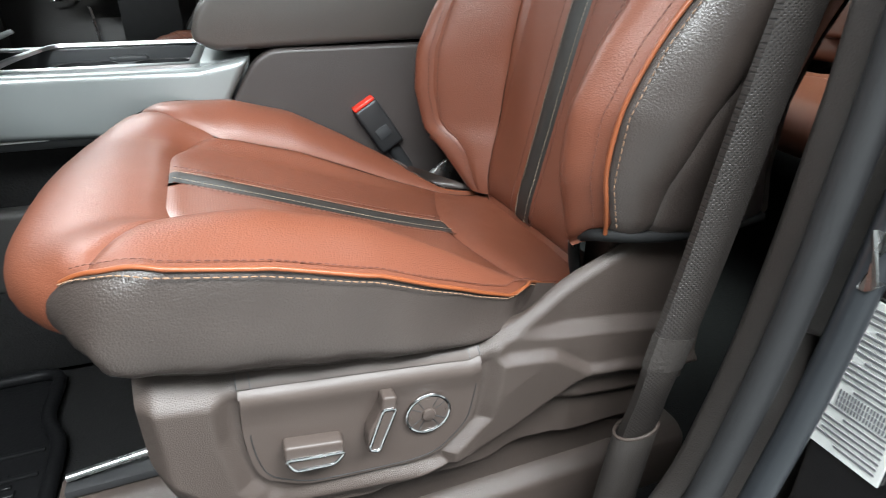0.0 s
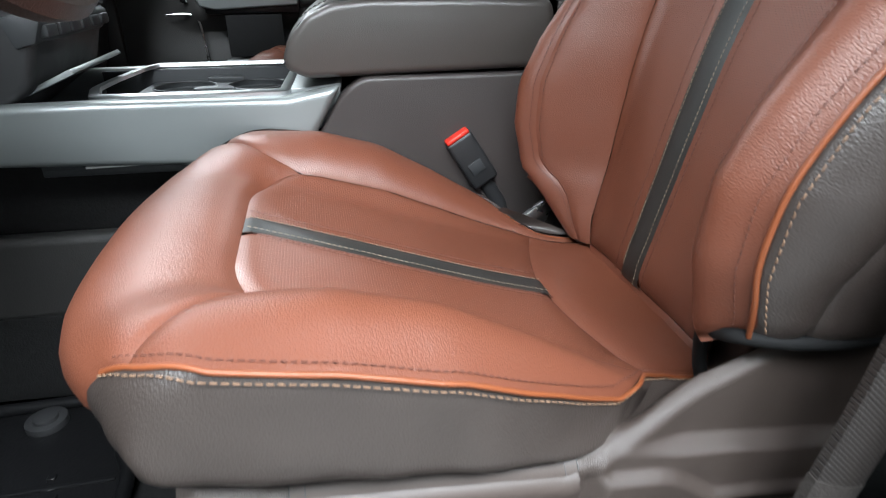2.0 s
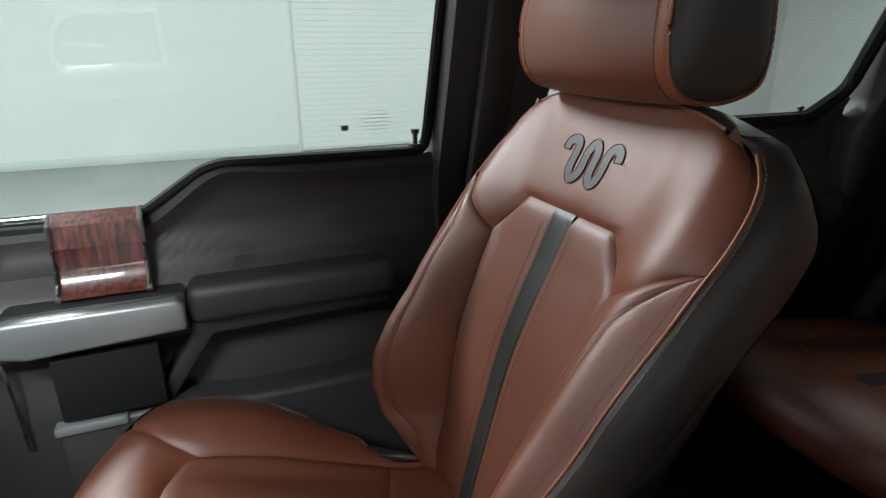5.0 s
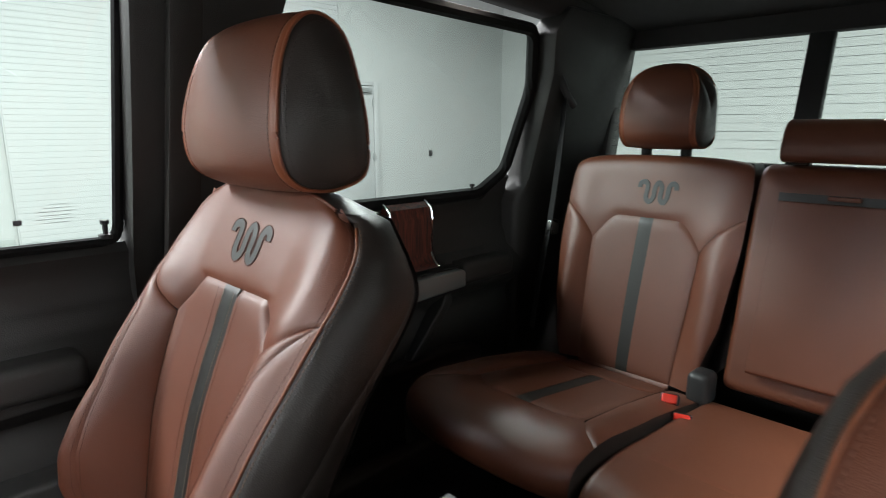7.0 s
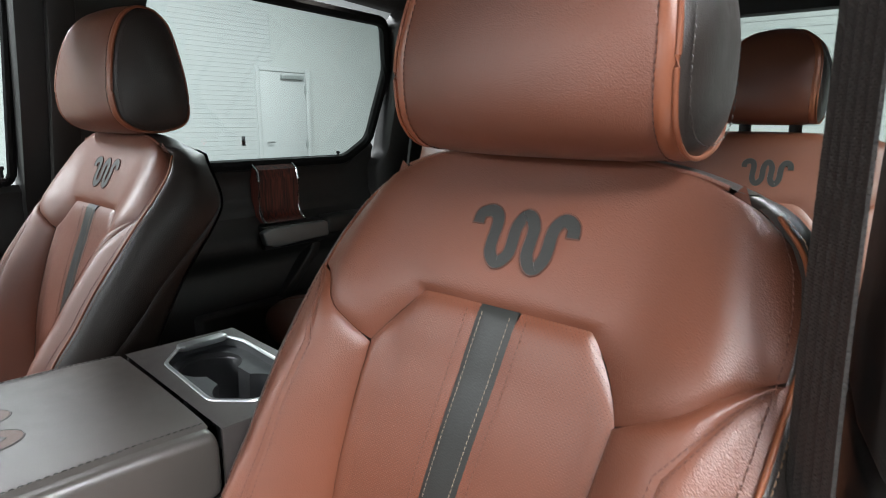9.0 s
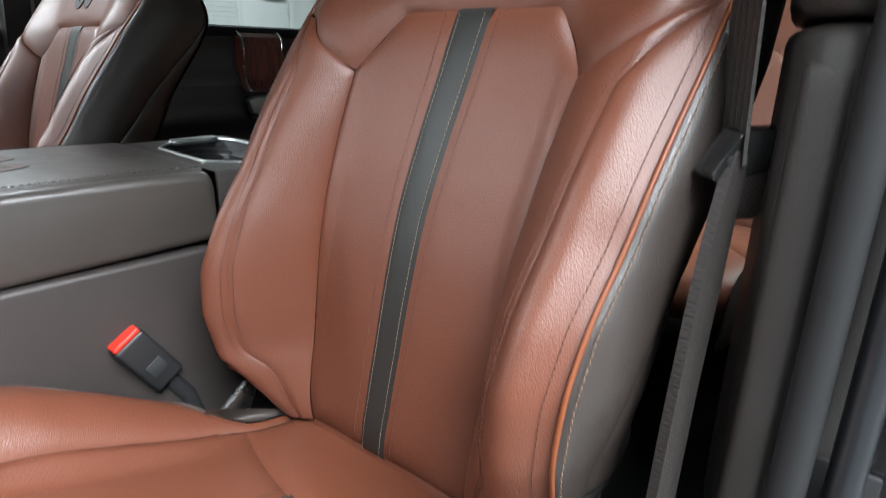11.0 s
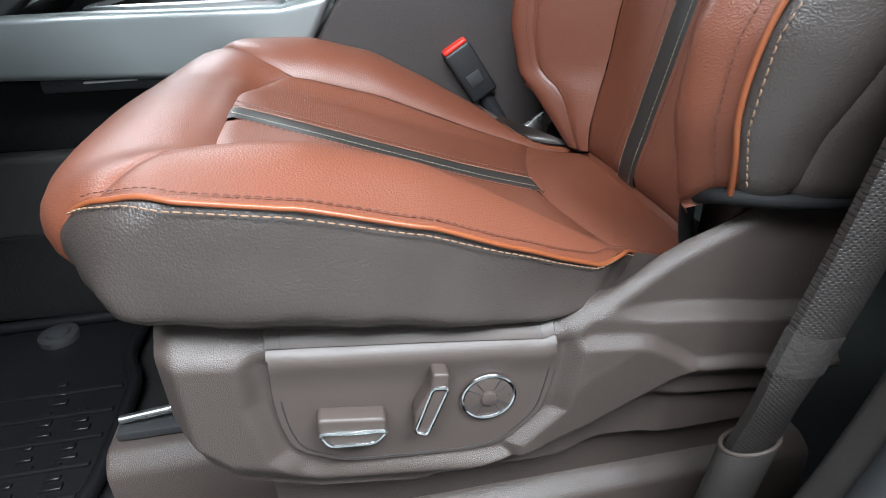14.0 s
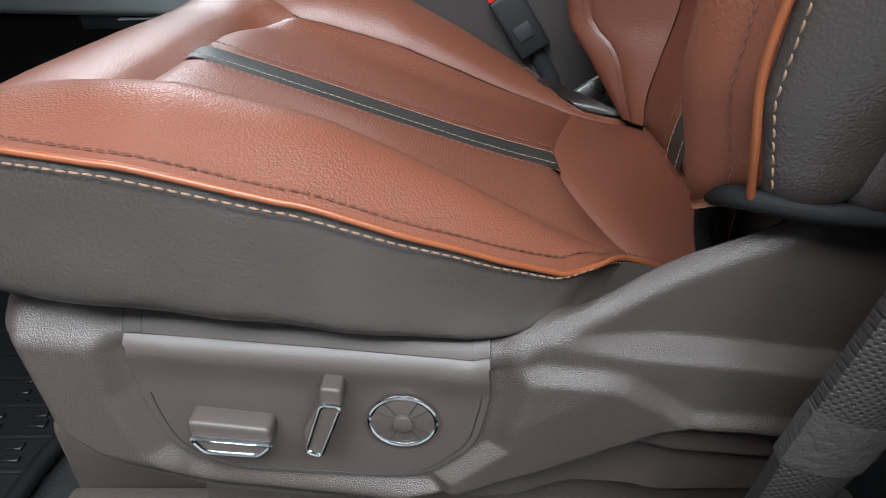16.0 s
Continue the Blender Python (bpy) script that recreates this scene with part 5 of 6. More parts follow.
part("chrome_corner", prism(round_loop([(0.008, 0.560), (0.014, 0.572), (0.084, 0.572), (0.088, 0.558), (0.076, 0.552), (0.018, 0.552)], 0.004, 3), "z", ZR - 0.004, ZR + 0.005, 0.002), M_SATIN, rear_box, "chrome corner strip")
con.rotation_euler = (0, 0, radians(-3.5))
# a cable plug and a small white sachet in the tray
plug = thing("charging_plug", (-0.60, CY - 0.10, 1.024), "small white charging plug lying in the tray", "plug")
part("body", tube([(-0.600, CY - 0.088, 1.032), (-0.578, CY - 0.072, 1.038), (-0.560, CY - 0.064, 1.040)], lambda t: 0.0085 - 0.003 * t, 10), M_LABEL, plug)
part("tip", tube([(-0.562, CY - 0.065, 1.040), (-0.545, CY - 0.056, 1.041)], 0.004, 8), M_STEEL, plug)
sachet = thing("paper_slip", (-0.63, CY - 0.11, 1.024), "small white paper slip in the tray", "paper")
part("paper", box(-0.672, -0.606, CY - 0.128, CY - 0.090, 1.0235, 1.026, 0.0008), M_LABEL, sachet)

# ---- base of the near seat: side shield, switches, rails, buckle, belt ----
shield = thing("seat_side_shield", (-0.28, -0.22, FLOORZ), "brown grained plastic seat base shield with power seat controls", "seat base")
# shield face: a height field y(x, z) over its outline
SX = (-0.476, 0.0)


def bend(x):
    """Height of the line where the face turns over into the ledge, and of its run past the control panel."""
    return lerp_at((-0.48, -0.429, -0.404, -0.31, -0.264, -0.22, -0.17, -0.158, -0.145, -0.121), (0.974, 0.967, 0.964, 0.953, 0.947, 0.941, 0.935, 0.931, 0.922, 0.905), x)


def shield_top(x):
    if x < -0.236:
        return bend(x) + 0.003
    return lerp_at((-0.236, -0.222, -0.205, -0.165, -0.129, -0.079, -0.02, 0.10), (0.9465, 0.951, 0.9605, 0.976, 0.995, 1.018, 1.030, 1.032), x)


def shield_low(x):
    return lerp_at((-0.48, -0.473, -0.447, -0.396, -0.314, -0.262, -0.104, 0.10), (0.905, 0.887, 0.858, 0.839, 0.826, 0.820, 0.815, 0.815), x)


def in_panel(x, z):
    """How far inside the recessed control panel a place lies, in metres (negative outside)."""
    left = x - lerp_at((0.86, 0.884, 0.93, 0.97), (-0.390, -0.407, -0.415, -0.413), z)
    right = lerp_at((0.858, 0.885, 0.938, 0.97), (-0.268, -0.235, -0.226, -0.229), z) - x
    low = z - lerp_at((-0.42, -0.385, -0.27, -0.2), (0.884, 0.867, 0.858, 0.858), x)
    return min(left, right, low)


def shield_y(x, z):
    """The shield's face: a recess round the control panel, three steps that fan out behind it, an undercut belly."""
    top = shield_top(x)
    y = -0.228 + 0.014 * smooth(-0.462, -0.480, x)
    rec = smooth(-0.019, -0.003, in_panel(x, z))
    y += 0.010 * rec * smooth(top + 0.008, top - 0.012, z)
    t = x + 0.222
    if t > 0:
        d = bend(x) if x < -0.121 else lerp_at((-0.121, -0.087, -0.06, 0.1), (0.905, 0.902, 0.897, 0.875), x)
        y += 0.008 * smooth(d - 0.004, d + 0.007, z) * smooth(0.0, 0.02, t)
        c = lerp_at((-0.205, -0.158, -0.109, -0.058, 0.1), (0.958, 0.949, 0.943, 0.935, 0.914), x)
        b = lerp_at((-0.205, -0.18, -0.162, -0.12, -0.10, 0.0, 0.1), (0.9585, 0.972, 0.980, 1.001, 1.011, 1.055, 1.10), x)
        k = smooth(0.012, 0.085, t)
        y += 0.013 * k * smooth(c - 0.003, c + 0.008, z)
        y += 0.013 * k * smooth(b - 0.006, b + 0.006, z)
    # the belly: a shallow fold from the panel's corner to the tip, an undercut below it, and a second one under the fairing
    g = lerp_at((-0.262, -0.165, -0.121), (0.876, 0.934, 0.938), x)
    e = lerp_at((-0.33, -0.29, -0.236, -0.20, -0.17, -0.15, -0.121, -0.087, -0.06, 0.1), (0.826, 0.838, 0.849, 0.862, 0.877, 0.888, 0.905, 0.902, 0.897, 0.875), x)
    if -0.262 < x < -0.121:
        y += 0.10 * max(0.0, min(g, 0.934) - max(z, e)) * smooth(-0.262, -0.22, x) * smooth(-0.119, -0.14, x)
    y += 0.018 * smooth(e + 0.003, e - 0.010 - 0.014 * smooth(-0.14, -0.11, x), z) * smooth(-0.34, -0.27, x)
    f = lerp_at((-0.30, -0.188, -0.169, -0.128, -0.08, 0.1), (0.80, 0.866, 0.871, 0.867, 0.861, 0.845), x)
    y += 0.012 * smooth(f + 0.003, f - 0.012, z) * smooth(-0.22, -0.17, x)
    y += 0.014 * smooth(0.03, 0.0, z - shield_low(x)) * smooth(-0.22, -0.32, x)
    y += 0.006 * max(0.0, 1 - (top - z) / 0.010) ** 2
    return y


def shelf(x, d):
    """The ledge behind the face's upper edge, d metres in from it."""
    lift = lerp_at((-0.48, -0.43, -0.24, -0.19, -0.12, 0.1), (0.015, 0.015, 0.014, 0.003, -0.016, -0.020), x)
    fall = 1.1 * max(0.0, d - 0.004) * smooth(-0.215, -0.17, x)
    return Vector((x, shield_y(x, shield_top(x)) + d, shield_top(x) + lift * min(1, d / 0.020) - fall + 0.0015 * (1 - math.exp(-d / 0.003))))


NX, NZ = 220, 120


def shield_face(a, b):
    x = SX[0] + (SX[1] - SX[0]) * a
    lo, hi = shield_low(x), shield_top(x)
    z = lo + (hi - lo) * b
    return Vector((x, shield_y(x, z), z))


def shield_mesh():
    bm = sheet(shield_face, NX, NZ, out=-1.0)
    low = [shield_face(i / (NX - 1), 0.0) for i in range(NX)]
    nose = [shield_face(0, j / (NZ - 1)) for j in range(NZ)]
    add(bm, sheet(lambda a, b: shelf(SX[0] + (SX[1] - SX[0]) * a, 0.055 * b ** 1.5), NX, 10, out=1.0))
    add(bm, sheet(lambda a, b: low[int(round(a * (NX - 1)))] + Vector((0, 0.06 * b, 0)), NX, 4, out=-1.0))
    add(bm, sheet(lambda a, b: nose[int(round(a * (NZ - 1)))] + Vector((0.012 * b, 0.10 * b, 0)), NZ, 6, out=-1.0))
    bmesh.ops.remove_doubles(bm, verts=bm.verts, dist=1e-5)
    bmesh.ops.recalc_face_normals(bm, faces=bm.faces)
    return bm


part("moulding", shield_mesh(), M_SHIELD, shield, "brown grained plastic moulding")
pan_out = [(-0.4110, 0.9678), (-0.4125, 0.9680), (-0.4126, 0.9660), (-0.4150, 0.930), (-0.413, 0.905), (-0.407, 0.884), (-0.376, 0.867), (-0.330, 0.862), (-0.285, 0.858), (-0.262, 0.862), (-0.236, 0.886), (-0.2275, 0.925), (-0.2289, 0.9470), (-0.229, 0.9485), (-0.231, 0.9486)]
pan_loop = [Vector(p) for p in round_loop([Vector((p[0], 0, p[1])) for p in pan_out], 0.012, 4)]


def panel_mesh():
    """A smooth panel laid on the shield inside the outline."""
    c = Vector((-0.315, 0, 0.915))
    verts, faces, m = [], [], len(pan_loop)
    rings = (1.0, 0.99, 0.97, 0.94, 0.91, 0.87, 0.82, 0.76, 0.68, 0.56, 0.42, 0.28, 0.14)
    for t in rings:
        for p in pan_loop:
            q = c + (p - c) * t
            d = shield_top(q.x) - q.z
            verts.append((q.x, -0.2257 + 0.0034 * smooth(0.002, 0.030, d) + 0.006 * max(0.0, 1 - d / 0.010) ** 2 + (0.004 if t == 1.0 and d > 0.006 else 0.0), q.z))
    verts.append((c.x, -0.2223, c.z))
    n = len(rings)
    for r in range(n - 1):
        faces += [[r * m + i, r * m + (i + 1) % m, (r + 1) * m + (i + 1) % m, (r + 1) * m + i] for i in range(m)]
    faces += [[(n - 1) * m + i, (n - 1) * m + (i + 1) % m, n * m] for i in range(m)]
    bm = bm_from(verts, faces)
    bmesh.ops.recalc_face_normals(bm, faces=bm.faces)
    return bm


panel = part("control_panel", panel_mesh(), M_PANEL, shield, "smooth brown control panel")
part("panel_ledge", sheet(lambda a, b: shelf(-0.4125 + 0.1835 * a, 0.052 * b ** 1.5) + Vector((0, -0.0016, 0.0012 + 0.0022 * min(1, b * 4))), 60, 14, out=1.0), M_PANEL, panel)
for xx in (-0.4125, -0.4035, -0.2375, -0.2290):
    part("panel_gap", tube([shelf(xx, d) + Vector((0, -0.0016, 0.0034 if d else 0.0014)) for d in (0.0, 0.006, 0.02, 0.04)], 0.0005, 6), M_BLACK, panel)
inner = []
for p in pan_loop:
    q = Vector((-0.315, 0, 0.915)) + (p - Vector((-0.315, 0, 0.915))) * 0.945
    if q.z < 0.93:
        inner.append((q.x, -0.2226, q.z))
start = max(range(len(inner)), key=lambda i: (Vector(inner[i]) - Vector(inner[i - 1])).length)
part("panel_gap", tube(inner[start:] + inner[:start], 0.0004, 6), M_BLACK, panel)
yf = -0.2224
# long rocker
sw = part("seat_switch", prism(round_loop([(-0.3885, 0.9195), (-0.345, 0.9125), (-0.3455, 0.9005), (-0.354, 0.892), (-0.383, 0.8955), (-0.3895, 0.907)], 0.004), "y", yf - 0.012, yf + 0.002, 0.0025, 3), M_PANEL, panel, "brown rocker switch with chrome edge")
part("chrome_edge", tube(round_loop([Vector((x, yf - 0.0125, z)) for x, z in ((-0.389, 0.9085), (-0.345, 0.9025), (-0.354, 0.8935), (-0.383, 0.8965))], 0.004, 3), 0.0014, 8, closed=True), M_CHROME, sw)
# slanted lever
lv = part("recline_lever", prism(round_loop([(-0.314, 0.944), (-0.303, 0.942), (-0.304, 0.931), (-0.3195, 0.8915), (-0.3285, 0.8965), (-0.327, 0.913), (-0.316, 0.932)], 0.003), "y", yf - 0.013, yf + 0.002, 0.0025, 3), M_PANEL, panel, "slanted brown lever with chrome edge")
part("chrome_edge", tube(round_loop([Vector((x, yf - 0.0132, z)) for x, z in ((-0.3145, 0.933), (-0.3045, 0.9315), (-0.3200, 0.8940), (-0.3275, 0.8980))], 0.003, 3), 0.0013, 8, closed=True), M_CHROME, lv)
# round lumbar switch
dc = Vector((-0.2755, yf, 0.9085))
dial = part("lumbar_switch", disc(dc + Vector((0, -0.0005, 0)), (0, -1, 0), 0.0172, 0.005, 40), M_PANEL, panel, "round brown four-way switch with chrome ring")
part("chrome_ring", ring(dc + Vector((0, -0.0025, 0)), (0, -1, 0), 0.0180, 0.0014), M_CHROME, dial)
part("hub", disc(dc + Vector((0, -0.0035, 0)), (0, -1, 0), 0.0056, 0.004, 28), M_PANEL, dial)
for k in range(4):
    for spread in (-0.55, 0.55):
        an = k * math.pi / 2 + spread
        part("gap_line", tube([dc + Vector((math.cos(an) * 0.0070, -0.0030, math.sin(an) * 0.0070)), dc + Vector((math.cos(an) * 0.0165, -0.0030, math.sin(an) * 0.0165))], 0.0004, 6), M_BLACK, dial)
for k in range(4):
    an = k * math.pi / 2
    part("arrow_mark", tube([dc + Vector((math.cos(an + q) * 0.0145, -0.0031, math.sin(an + q) * 0.0145)) for q in (-0.12, 0, 0.12)], 0.00035, 6), M_SHIELD, dial)
# rail and lower fairing
part("lower_fairing", prism([(-0.44, 0.700), (-0.44, 0.85), (0.0, 0.825), (0.03, 0.80), (0.03, 0.70)], "y", -0.17, -0.15, 0.006), M_SHIELD, shield)
rail = thing("seat_rail", (-0.45, -0.11, FLOORZ), "brown capped steel seat rail on the floor", "seat rail")
part("rail_cap", prism([(-0.125, FLOORZ), (-0.118, 0.780), (-0.105, 0.795), (-0.06, 0.795), (-0.05, 0.775), (-0.05, FLOORZ)], "x", -0.588, 0.05, 0.006), M_SHIELD, rail)
part("rail_steel", box(-0.578, 0.02, -0.095, -0.070, 0.797, 0.806, 0.002), M_BLACK, rail)
part("rail_screw", tube([(-0.575, -0.083, 0.812), (-0.45, -0.083, 0.826)], 0.004, 10), M_STEEL, rail)
part("rail_guide", prism([(-0.195, FLOORZ), (-0.190, 0.742), (-0.175, 0.752), (-0.150, 0.752), (-0.140, FLOORZ)], "x", -0.560, 0.05, 0.005), M_SHIELD, rail)
for yy in (0.19, 0.73, 1.11):
    r2 = thing("seat_rail", (-0.25, yy, FLOORZ), "dark steel seat rail on the floor", "seat rail")
    part("rail_steel", box(-0.53, 0.05, yy - 0.025, yy + 0.025, FLOORZ, 0.79, 0.004), M_BLACK, r2)
    part("riser", box(-0.40, -0.05, yy - 0.02, yy + 0.02, 0.789, 0.90, 0.004), M_BLACK, r2)
    
# buckle beside the console
bk = thing("seat_belt_buckle", (-0.15, 0.275, 0.97), "black seat belt buckle with a red button between seat and console", "buckle")
bd = Vector((-0.046, 0, 0.073)).normalized()
bs = Vector((0.85, 0, 0.53)).normalized()
bm_ = Matrix(((bs.x, 0, bd.x, -0.176), (0, 1, 0, 0.268), (bs.z, 0, bd.z, 1.018), (0, 0, 0, 1)))
part("body", box(-0.0195, 0.0195, -0.012, 0.012, -0.040, 0.036, 0.005, 3, bm_), M_BLACK, bk)
part("recess", box(-0.010, 0.010, -0.0135, -0.0115, -0.020, -0.002, 0.002, 2, bm_), M_BIN, bk)
part("button", box(-0.0175, 0.0175, -0.0105, 0.0105, 0.034, 0.041, 0.003, 3, bm_), M_RED, bk, "red release button")
part("stalk", tube([bm_ @ Vector((0, 0, -0.035)), bm_ @ Vector((0.0, 0.0, -0.08)), (-0.12, 0.262, 0.89)], 0.010, 10, flat=0.5, up=(0, 1, 0)), M_BLACK, bk)
part("anchor_plate", prism([(-0.13, 0.945), (-0.09, 0.972), (-0.075, 0.965), (-0.10, 0.91), (-0.13, 0.91)], "y", 0.205, 0.215, 0.003), M_STEEL, bk)

# shoulder belt: webbing from its floor cup up past the tongue to the pillar
belt = thing("seat_belt", (-0.10, -0.265, 0.80), "brown woven seat belt hanging from the pillar beside the seat", "seat belt")
low = spline([(-0.090, -0.256, 0.845), (-0.090, -0.262, 0.88), (-0.090, -0.272, 0.935), (-0.072, -0.274, 1.03), (-0.050, -0.273, 1.14), (-0.024, -0.273, 1.25), (-0.012, -0.274, 1.29)], 60)
part("sleeve", ribbon(low, lambda t: 0.036 - 0.004 * smooth(0.0, 0.15, t) + 0.002 * smooth(0.15, 0.3, t) - 0.010 * smooth(0.8, 1, t), 0.007, (0.93, -0.1, 0.37), 0.004), M_WEB, belt, "brown woven belt sleeve")
part("stitch_patch", ribbon(low[12:17], 0.0350, 0.0076, (0.93, -0.1, 0.37), 0.0041), material("stitched_webbing", (0.026, 0.021, 0.018), 0.75, grain=1.0, size=0.0035), belt, "dark stitched patch")
up_ = spline([(-0.006, -0.268, 1.285), (0.0, -0.264, 1.34), (0.010, -0.258, 1.45), (0.030, -0.252, 1.60), (0.05, -0.245, 1.78)], 50)
for k in range(5):
    part("webbing", ribbon([p + Vector((0.80, 0.55, 0)).normalized() * (k - 2) * 0.0094 for p in up_], 0.0090, 0.0024, (0.80, 0.55, 0.0), 0.0006), M_WEB, belt, "brown ribbed webbing")
tg = Matrix.Translation((-0.004, -0.278, 1.290)) @ Euler((radians(4), radians(0), radians(-38))).to_matrix().to_4x4() @ Matrix.Scale(0.95, 4)
tongue = part("tongue", add(transformed(prism(round_loop([(-0.034, -0.014), (-0.016, 0.017), (0.030, 0.019), (0.034, 0.004), (0.014, -0.006), (-0.022, -0.019)], 0.005, 3), "y", -0.010, 0.010, 0.004, 3), tg), box(-0.012, 0.034, -0.008, 0.010, -0.012, 0.008, 0.005, 3, tg)), M_TONGUE, belt, "glossy black belt tongue")
part("tongue_hole", disc(tg @ Vector((-0.020, -0.0102, -0.002)), tg.to_3x3() @ Vector((0, -1, 0)), 0.0035, 0.002), M_RUBBER, tongue)
part("fold", box(-0.012, 0.016, -0.007, 0.007, -0.046, -0.010, 0.004, 3, tg), M_WEB, belt, "folded webbing under the tongue")
cup = thing("belt_anchor_cup", (-0.09, -0.256, 0.70), "brown plastic cup round the belt's lower anchor", "belt anchor")


def cup_mesh():
    verts, faces, seg = [], [], 28
    rows = [(0.870, 0.0188, 0), (0.872, 0.0202, 0), (0.870, 0.0215, 0), (0.84, 0.0212, -0.004), (0.80, 0.0215, -0.010), (0.72, 0.022, -0.018)]
    inner = [(0.866, 0.0180, 0), (0.83, 0.0172, -0.002)]
    allr = inner[::-1] + rows
    for z, r, dx in allr:
        for k in range(seg):
            an = 2 * math.pi * k / seg
            verts.append((-0.090 + dx + r * math.cos(an), -0.256 + r * 0.72 * math.sin(an), z - 0.014 + 0.005 * math.sin(an + 2.2)))
    for i in range(len(allr) - 1):
        faces += [[i * seg + k, i * seg + (k + 1) % seg, (i + 1) * seg + (k + 1) % seg, (i + 1) * seg + k] for k in range(seg)]
    bm = bm_from(verts, faces)
    bmesh.ops.recalc_face_normals(bm, faces=bm.faces)
    return bm


cup_body = part("cup", cup_mesh(), M_PILLAR, cup)
part("rim", tube([(-0.090 + 0.0203 * math.cos(2 * math.pi * k / 28), -0.256 + 0.0203 * 0.72 * math.sin(2 * math.pi * k / 28), 0.858 + 0.005 * math.sin(2 * math.pi * k / 28 + 2.2)) for k in range(28)], 0.0016, 8, closed=True), M_PANEL, cup, "worn rim")
part("slot_liner", tube([(-0.090, -0.256, 0.80), (-0.090, -0.256, 0.845)], 0.013, 16, flat=0.7, up=(0, 1, 0)), M_RUBBER, cup)

# rubber mat with raised rim, retainer knob and grooves
mat_ob = thing("rubber_floor_mat", (-0.8, 0.0, FLOORZ), "black rubber floor mat with raised rim and round retainer", "floor mat")
rim = round_loop([Vector((x, y, FLOORZ + 0.016)) for x, y in ((-0.655, -0.30), (-0.650, -0.07), (-0.642, -0.04), (-0.642, 0.12), (-0.668, 0.17), (-0.665, 0.28), (-1.20, 0.28), (-1.20, -0.30))], 0.03, 5)
part("mat_floor", prism([(p[0], p[1]) for p in rim], "z", FLOORZ + 0.001, FLOORZ + 0.010, 0.002), M_MAT, mat_ob)
part("mat_rim", tube(rim, 0.009, 10, closed=True), M_MAT, mat_ob)
part("retainer", add(disc((-0.779, 0.245, FLOORZ + 0.014), (0, 0, 1), 0.026, 0.012), disc((-0.779, 0.245, FLOORZ + 0.021), (0, 0, 1), 0.016, 0.008)), M_BLACK, mat_ob)
for row, (rx, y0, y1) in enumerate(((-0.731, -0.06, 0.15), (-0.690, -0.08, 0.09))):
    for k in range(12):
        yy = y0 + (y1 - y0) * k / 12
        part("raised_mark", box(rx - 0.011, rx + 0.011 - 0.006 * (k % 3), yy, yy + 0.007 + 0.003 * (k % 2), FLOORZ + 0.009, FLOORZ + 0.0135, 0.001, 1), M_MAT, mat_ob)
for k in range(9):
    part("groove", box(-1.05 + 0.02 * (k % 3), -0.66, -0.22 + k * 0.042, -0.213 + k * 0.042, FLOORZ + 0.009, FLOORZ + 0.014, 0.002), M_MAT, mat_ob)

# steering wheel
wheel = thing("steering_wheel", (-0.62, 0.0, 1.30), "dark leather steering wheel with silver-grey spokes", "steering wheel")
wc, wn = Vector((-0.62, 0.0, 1.39)), Vector((0.883, 0, 0.469)).normalized()
part("rim", ring(wc, wn, 0.176, 0.0160, 64), M_DARK, wheel, "dark brown leather rim")
wm = Matrix.Translation(wc) @ Matrix(((0, -0.469, 0.883), (1, 0, 0), (0, 0.883, 0.469))).to_4x4()


def spoke(a0, a1, r0, r1):
    arc = [math.radians(a0 + (a1 - a0) * i / 12) for i in range(13)]
    return transformed(prism([(r1 * math.cos(a), r1 * math.sin(a)) for a in arc] + [(r0 * math.cos(a), r0 * math.sin(a)) for a in arc[::-1]], "z", -0.026, -0.006, 0.006, 3), wm)


for a0, a1 in ((-78, -8), (188, 258)):
    part("spoke", spoke(a0, a1, 0.074, 0.160), M_SILVER, wheel, "silver-grey spoke")
part("hub", transformed(add(disc((0, 0, -0.012), (0, 0, 1), 0.072, 0.05), box(-0.162, 0.162, -0.006, 0.046, -0.034, -0.014, 0.008, 3)), wm), M_BLACK, wheel)
part("column", tube([wc - wn * 0.03, wc - wn * 0.28], 0.045, 20), M_BLACK, wheel)

# ---- rear bench ----
RY = 0.868


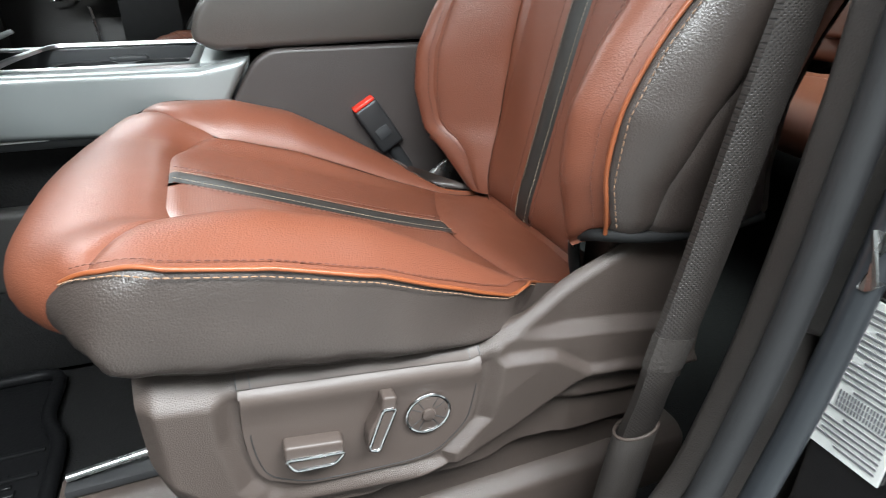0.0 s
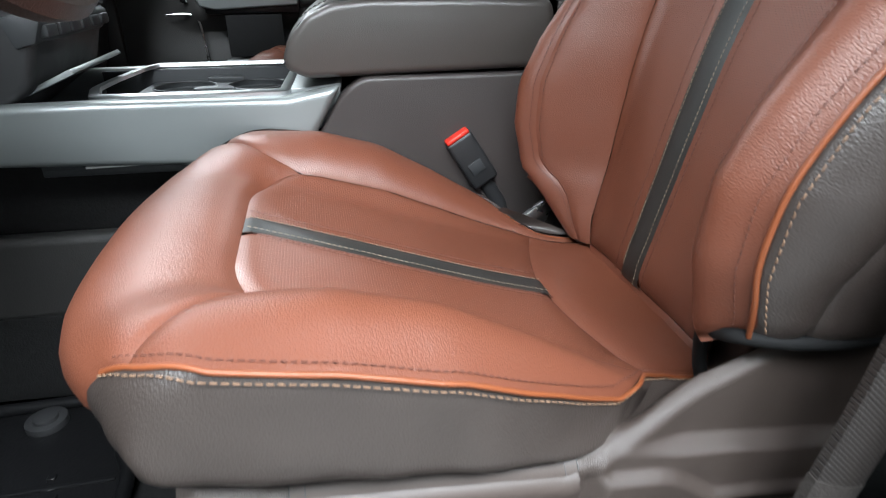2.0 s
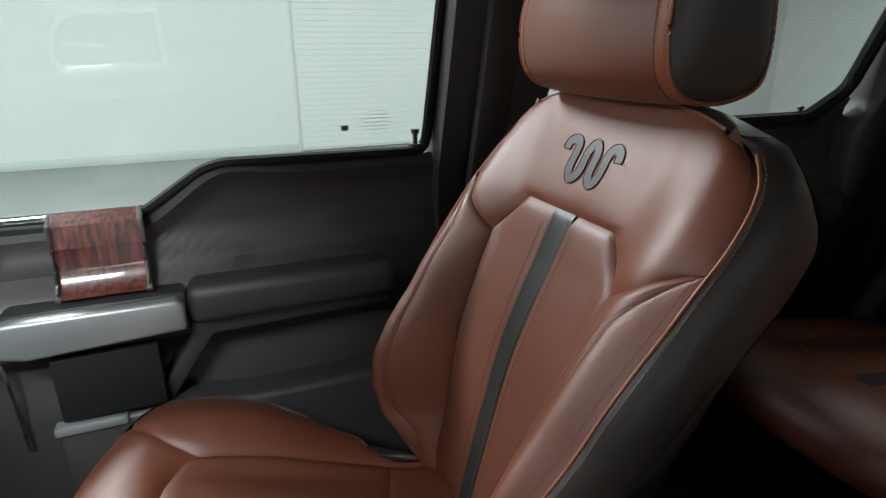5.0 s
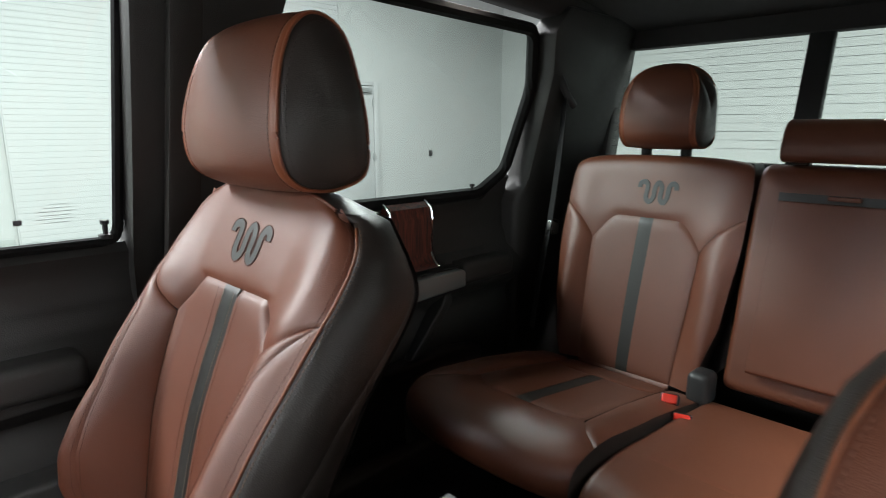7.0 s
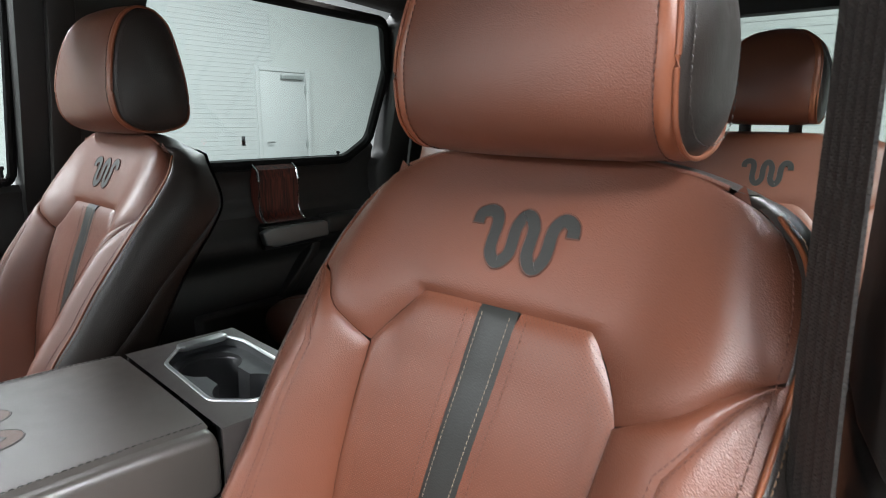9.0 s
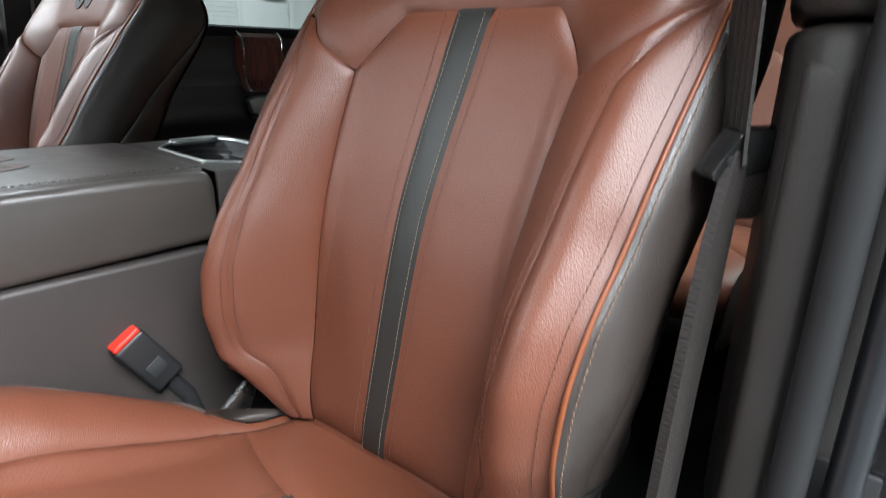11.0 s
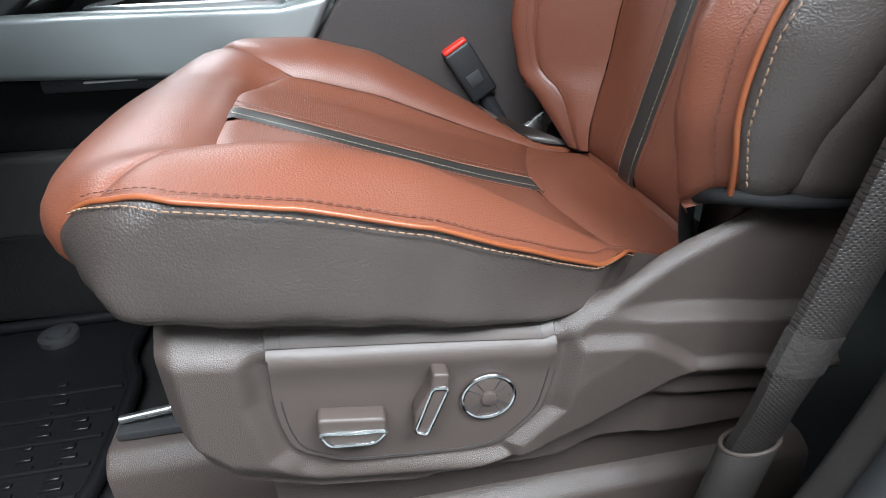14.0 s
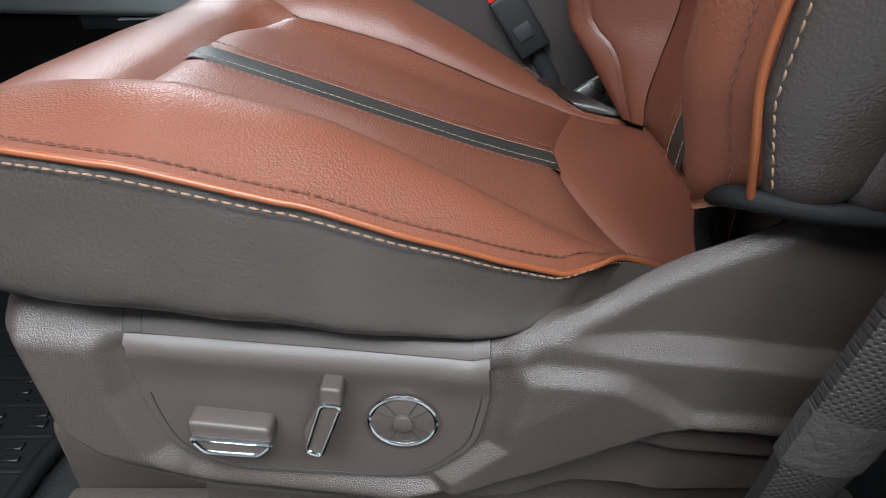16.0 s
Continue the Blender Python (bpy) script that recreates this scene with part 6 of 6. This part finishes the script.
def rear_bench():
    seat = thing("outer_bench_seat", (0.9, RY, FLOORZ), "tan leather outer rear seat with grey stripe and emblem", "car seat", "rear seats")
    # cushion
    mid = [(0.520, 0.93), (0.492, 0.955), (0.488, 0.985), (0.505, 1.018), (0.545, 1.036), (0.60, 1.040), (0.70, 1.026), (0.82, 1.008), (0.95, 0.988), (1.06, 0.968)]
    C = Pad(mid, ((0, 0.1, 0.25, 0.5, 1), (0.205, 0.215, 0.225, 0.232, 0.232)), ((0, 0.2, 0.35, 0.6, 0.9, 1), (0, 0, 0.012, 0.018, 0.006, 0)), ((0, 0.26, 0.32, 0.40, 0.9, 1), (0.3, 0.235, 0.185, 0.150, 0.140, 0.140)), chamfer(0.40, 0.45), chamfer(0.88, 0.90), (0.265, 1.0), y0=RY, swing=0.03, swing_to=0.3, join=0.40)
    upholster(seat, C, M_PERF, 0.018, n=0.6, out=-1.0)
    for s in (-1, 1):
        top = [C.at(s, i / 39) for i in range(40)]
        part("cushion_side", sheet(lambda a, b, top=top: Vector((top[int(round(a * 39))].x, top[int(round(a * 39))].y - s * 0.004 * b, top[int(round(a * 39))].z + (0.90 - top[int(round(a * 39))].z) * b)), 40, 6, out=-s), M_DARK, seat)
    # back
    bm_ = [(1.080, 0.955), (1.090, 1.02), (1.105, 1.10), (1.123, 1.18), (1.145, 1.27), (1.168, 1.36), (1.190, 1.44), (1.206, 1.50), (1.222, 1.523), (1.25, 1.53)]
    B = Pad(bm_, ((0, 0.1, 0.3, 0.6, 0.85, 0.93, 1), (0.185, 0.200, 0.230, 0.246, 0.246, 0.240, 0.224)), ((0, 0.2, 0.5, 0.7, 1), (0.01, 0.02, 0.02, 0.008, 0)), ((0, 0.3, 0.55, 0.585, 0.66, 0.72, 0.76), (0.13, 0.142, 0.148, 0.148, 0.185, 0.235, 0.30)), lambda a: 0.02, chamfer(0.69, 0.575, 0.55), (0.02, 0.74), y0=RY - 0.003, axis="z", b_in=0.14, b_top=0.2, b_edge=0.4, drop=0.012, join=0.585)
    upholster(seat, B, M_PERFB, 0.018, out=-1.0, n=0.6)
    edge_pts = [(p.x, p.z) for p in B.mid]
    part("back_core", prism([(x + 0.03, z - 0.012 * (z > 1.5)) for x, z in edge_pts[::8]] + [(1.36, 1.50), (1.36, 0.95), (1.10, 0.95)], "y", RY - 0.180, RY + 0.180, 0.01), M_DARK, seat)
    for s in (-1, 1):
        ed = [B.at(s, i / 39) for i in range(40)]
        part("back_side", sheet(lambda a, b, ed=ed: ed[int(round(a * 39))] + Vector((0.10 * b, -s * 0.01 * b, 0)), 40, 6, out=-s), M_DARK, seat)

    def place(a, b, lift):
        v = 0.80 + b / 0.57
        return B.at(-(a + 0.008) / lerp_at(B.half[0], B.half[1], v), v) + Vector((-lift - 0.0008, 0, 0))
    part("emblem", snake(place, 0.081, 0.052, 0.0008, 0.0125), M_STRIPE, seat, "dark grey inlaid winding emblem")
    # head restraint
    head_rest(seat, 1.155, RY + 0.002, 0.025, w=0.100, taper=0.30)
    return seat


rear_seat = rear_bench()
near_rear = copy_thing(rear_seat, Matrix.Translation((0.9, RY - 0.836, FLOORZ)))
near_rear["label"] = "tan leather outer rear seat behind the near front seat"
mid_seat = thing("middle_bench_seat", (0.9, 0.46, FLOORZ), "tan leather middle rear seat with folded armrest panel", "car seat", "rear seats")
part("cushion", prism(round_loop([(0.500, 0.94), (0.490, 0.99), (0.53, 1.024), (0.62, 1.030), (0.85, 1.004), (1.08, 0.972), (1.08, 0.90)], 0.035, 5), "y", 0.262, 0.632, 0.022, 4), M_TAN, mid_seat)
part("cushion_inset", sheet(lambda a, b: (0.62 + 0.42 * a, 0.32 + 0.28 * b, 1.0305 - 0.055 * a + 0.006 * math.sin(math.pi * a) * math.sin(math.pi * b)), 24, 20, (1, 1, 1, 1), 0.006), M_TAN, mid_seat)
part("back", prism(round_loop([(1.085, 1.00), (1.135, 1.23), (1.190, 1.47), (1.212, 1.515), (1.26, 1.52), (1.34, 1.48), (1.34, 0.96)], 0.03, 5), "y", 0.290, 0.612, 0.024, 4), M_TAN, mid_seat)
# folded armrest; the flat black sheet behind it paints the shade of its recess
part("recess", sheet(lambda a, b: (1.092 + 0.098 * a - 0.003, 0.306 + 0.256 * b, 1.058 + 0.402 * a), 20, 16), M_BLACK, mid_seat)
arm = prism(round_loop([(1.060, 1.065), (1.085, 1.055), (1.175, 1.435), (1.160, 1.448)], 0.01, 3), "y", 0.312, 0.556, 0.020, 4)
part("armrest", arm, M_TAN, mid_seat, "folded tan leather armrest")
part("pull_tab", box(1.148, 1.160, 0.40, 0.46, 1.452, 1.462, 0.003), M_TAN, mid_seat)
head = prism(round_loop([(1.20, 1.525), (1.195, 1.56), (1.215, 1.610), (1.25, 1.625), (1.30, 1.61), (1.31, 1.53)], 0.02, 4), "y", 0.335, 0.575, 0.028, 5)
part("headrest", head, M_TAN, mid_seat, "low tan leather headrest")
# buckles between the seats
for k, (bx, by, bz) in enumerate(((0.955, 0.672, 0.990), (0.905, 0.622, 0.978))):
    b2 = thing("seat_belt_buckle", (bx, by, 0.98), "black buckle with red button on the rear seat", "buckle", "rear buckles")
    mm = Matrix.Translation((bx, by, bz)) @ Euler((0, radians(-55), radians(18))).to_matrix().to_4x4()
    part("body", box(-0.014, 0.014, -0.020, 0.020, -0.045, 0.030, 0.005, 3, mm), M_BLACK, b2)
    part("button", box(-0.0105, 0.0105, -0.0165, 0.0165, 0.028, 0.036, 0.003, 3, mm), M_RED, b2, "red release button")
bolster = thing("buckle_cover", (1.04, 0.66, 0.98), "black plastic cover where the rear backrests meet", "cover")
part("shell", box(1.02, 1.085, 0.615, 0.668, 0.965, 1.045, 0.016, 4), M_BLACK, bolster)
# rear belt on the far pillar
rb = thing("rear_seat_belt", (1.2, 1.16, 1.3), "black webbing of the outer rear belt with its guide", "seat belt")
part("webbing", ribbon(spline([(1.235, 1.175, 1.70), (1.215, 1.172, 1.55), (1.185, 1.175, 1.35), (1.15, 1.18, 1.18), (1.12, 1.185, 1.0)], 40), 0.042, 0.003, (0.55, 0.75, 0)), M_RUBBER, rb)
part("guide", tube(spline([(1.20, 1.178, 1.755), (1.225, 1.165, 1.70), (1.262, 1.162, 1.665)], 16), 0.011, 10), M_BIN, rb)
part("tongue", box(1.165, 1.205, 1.158, 1.176, 1.285, 1.33, 0.004), M_STEEL, rb)
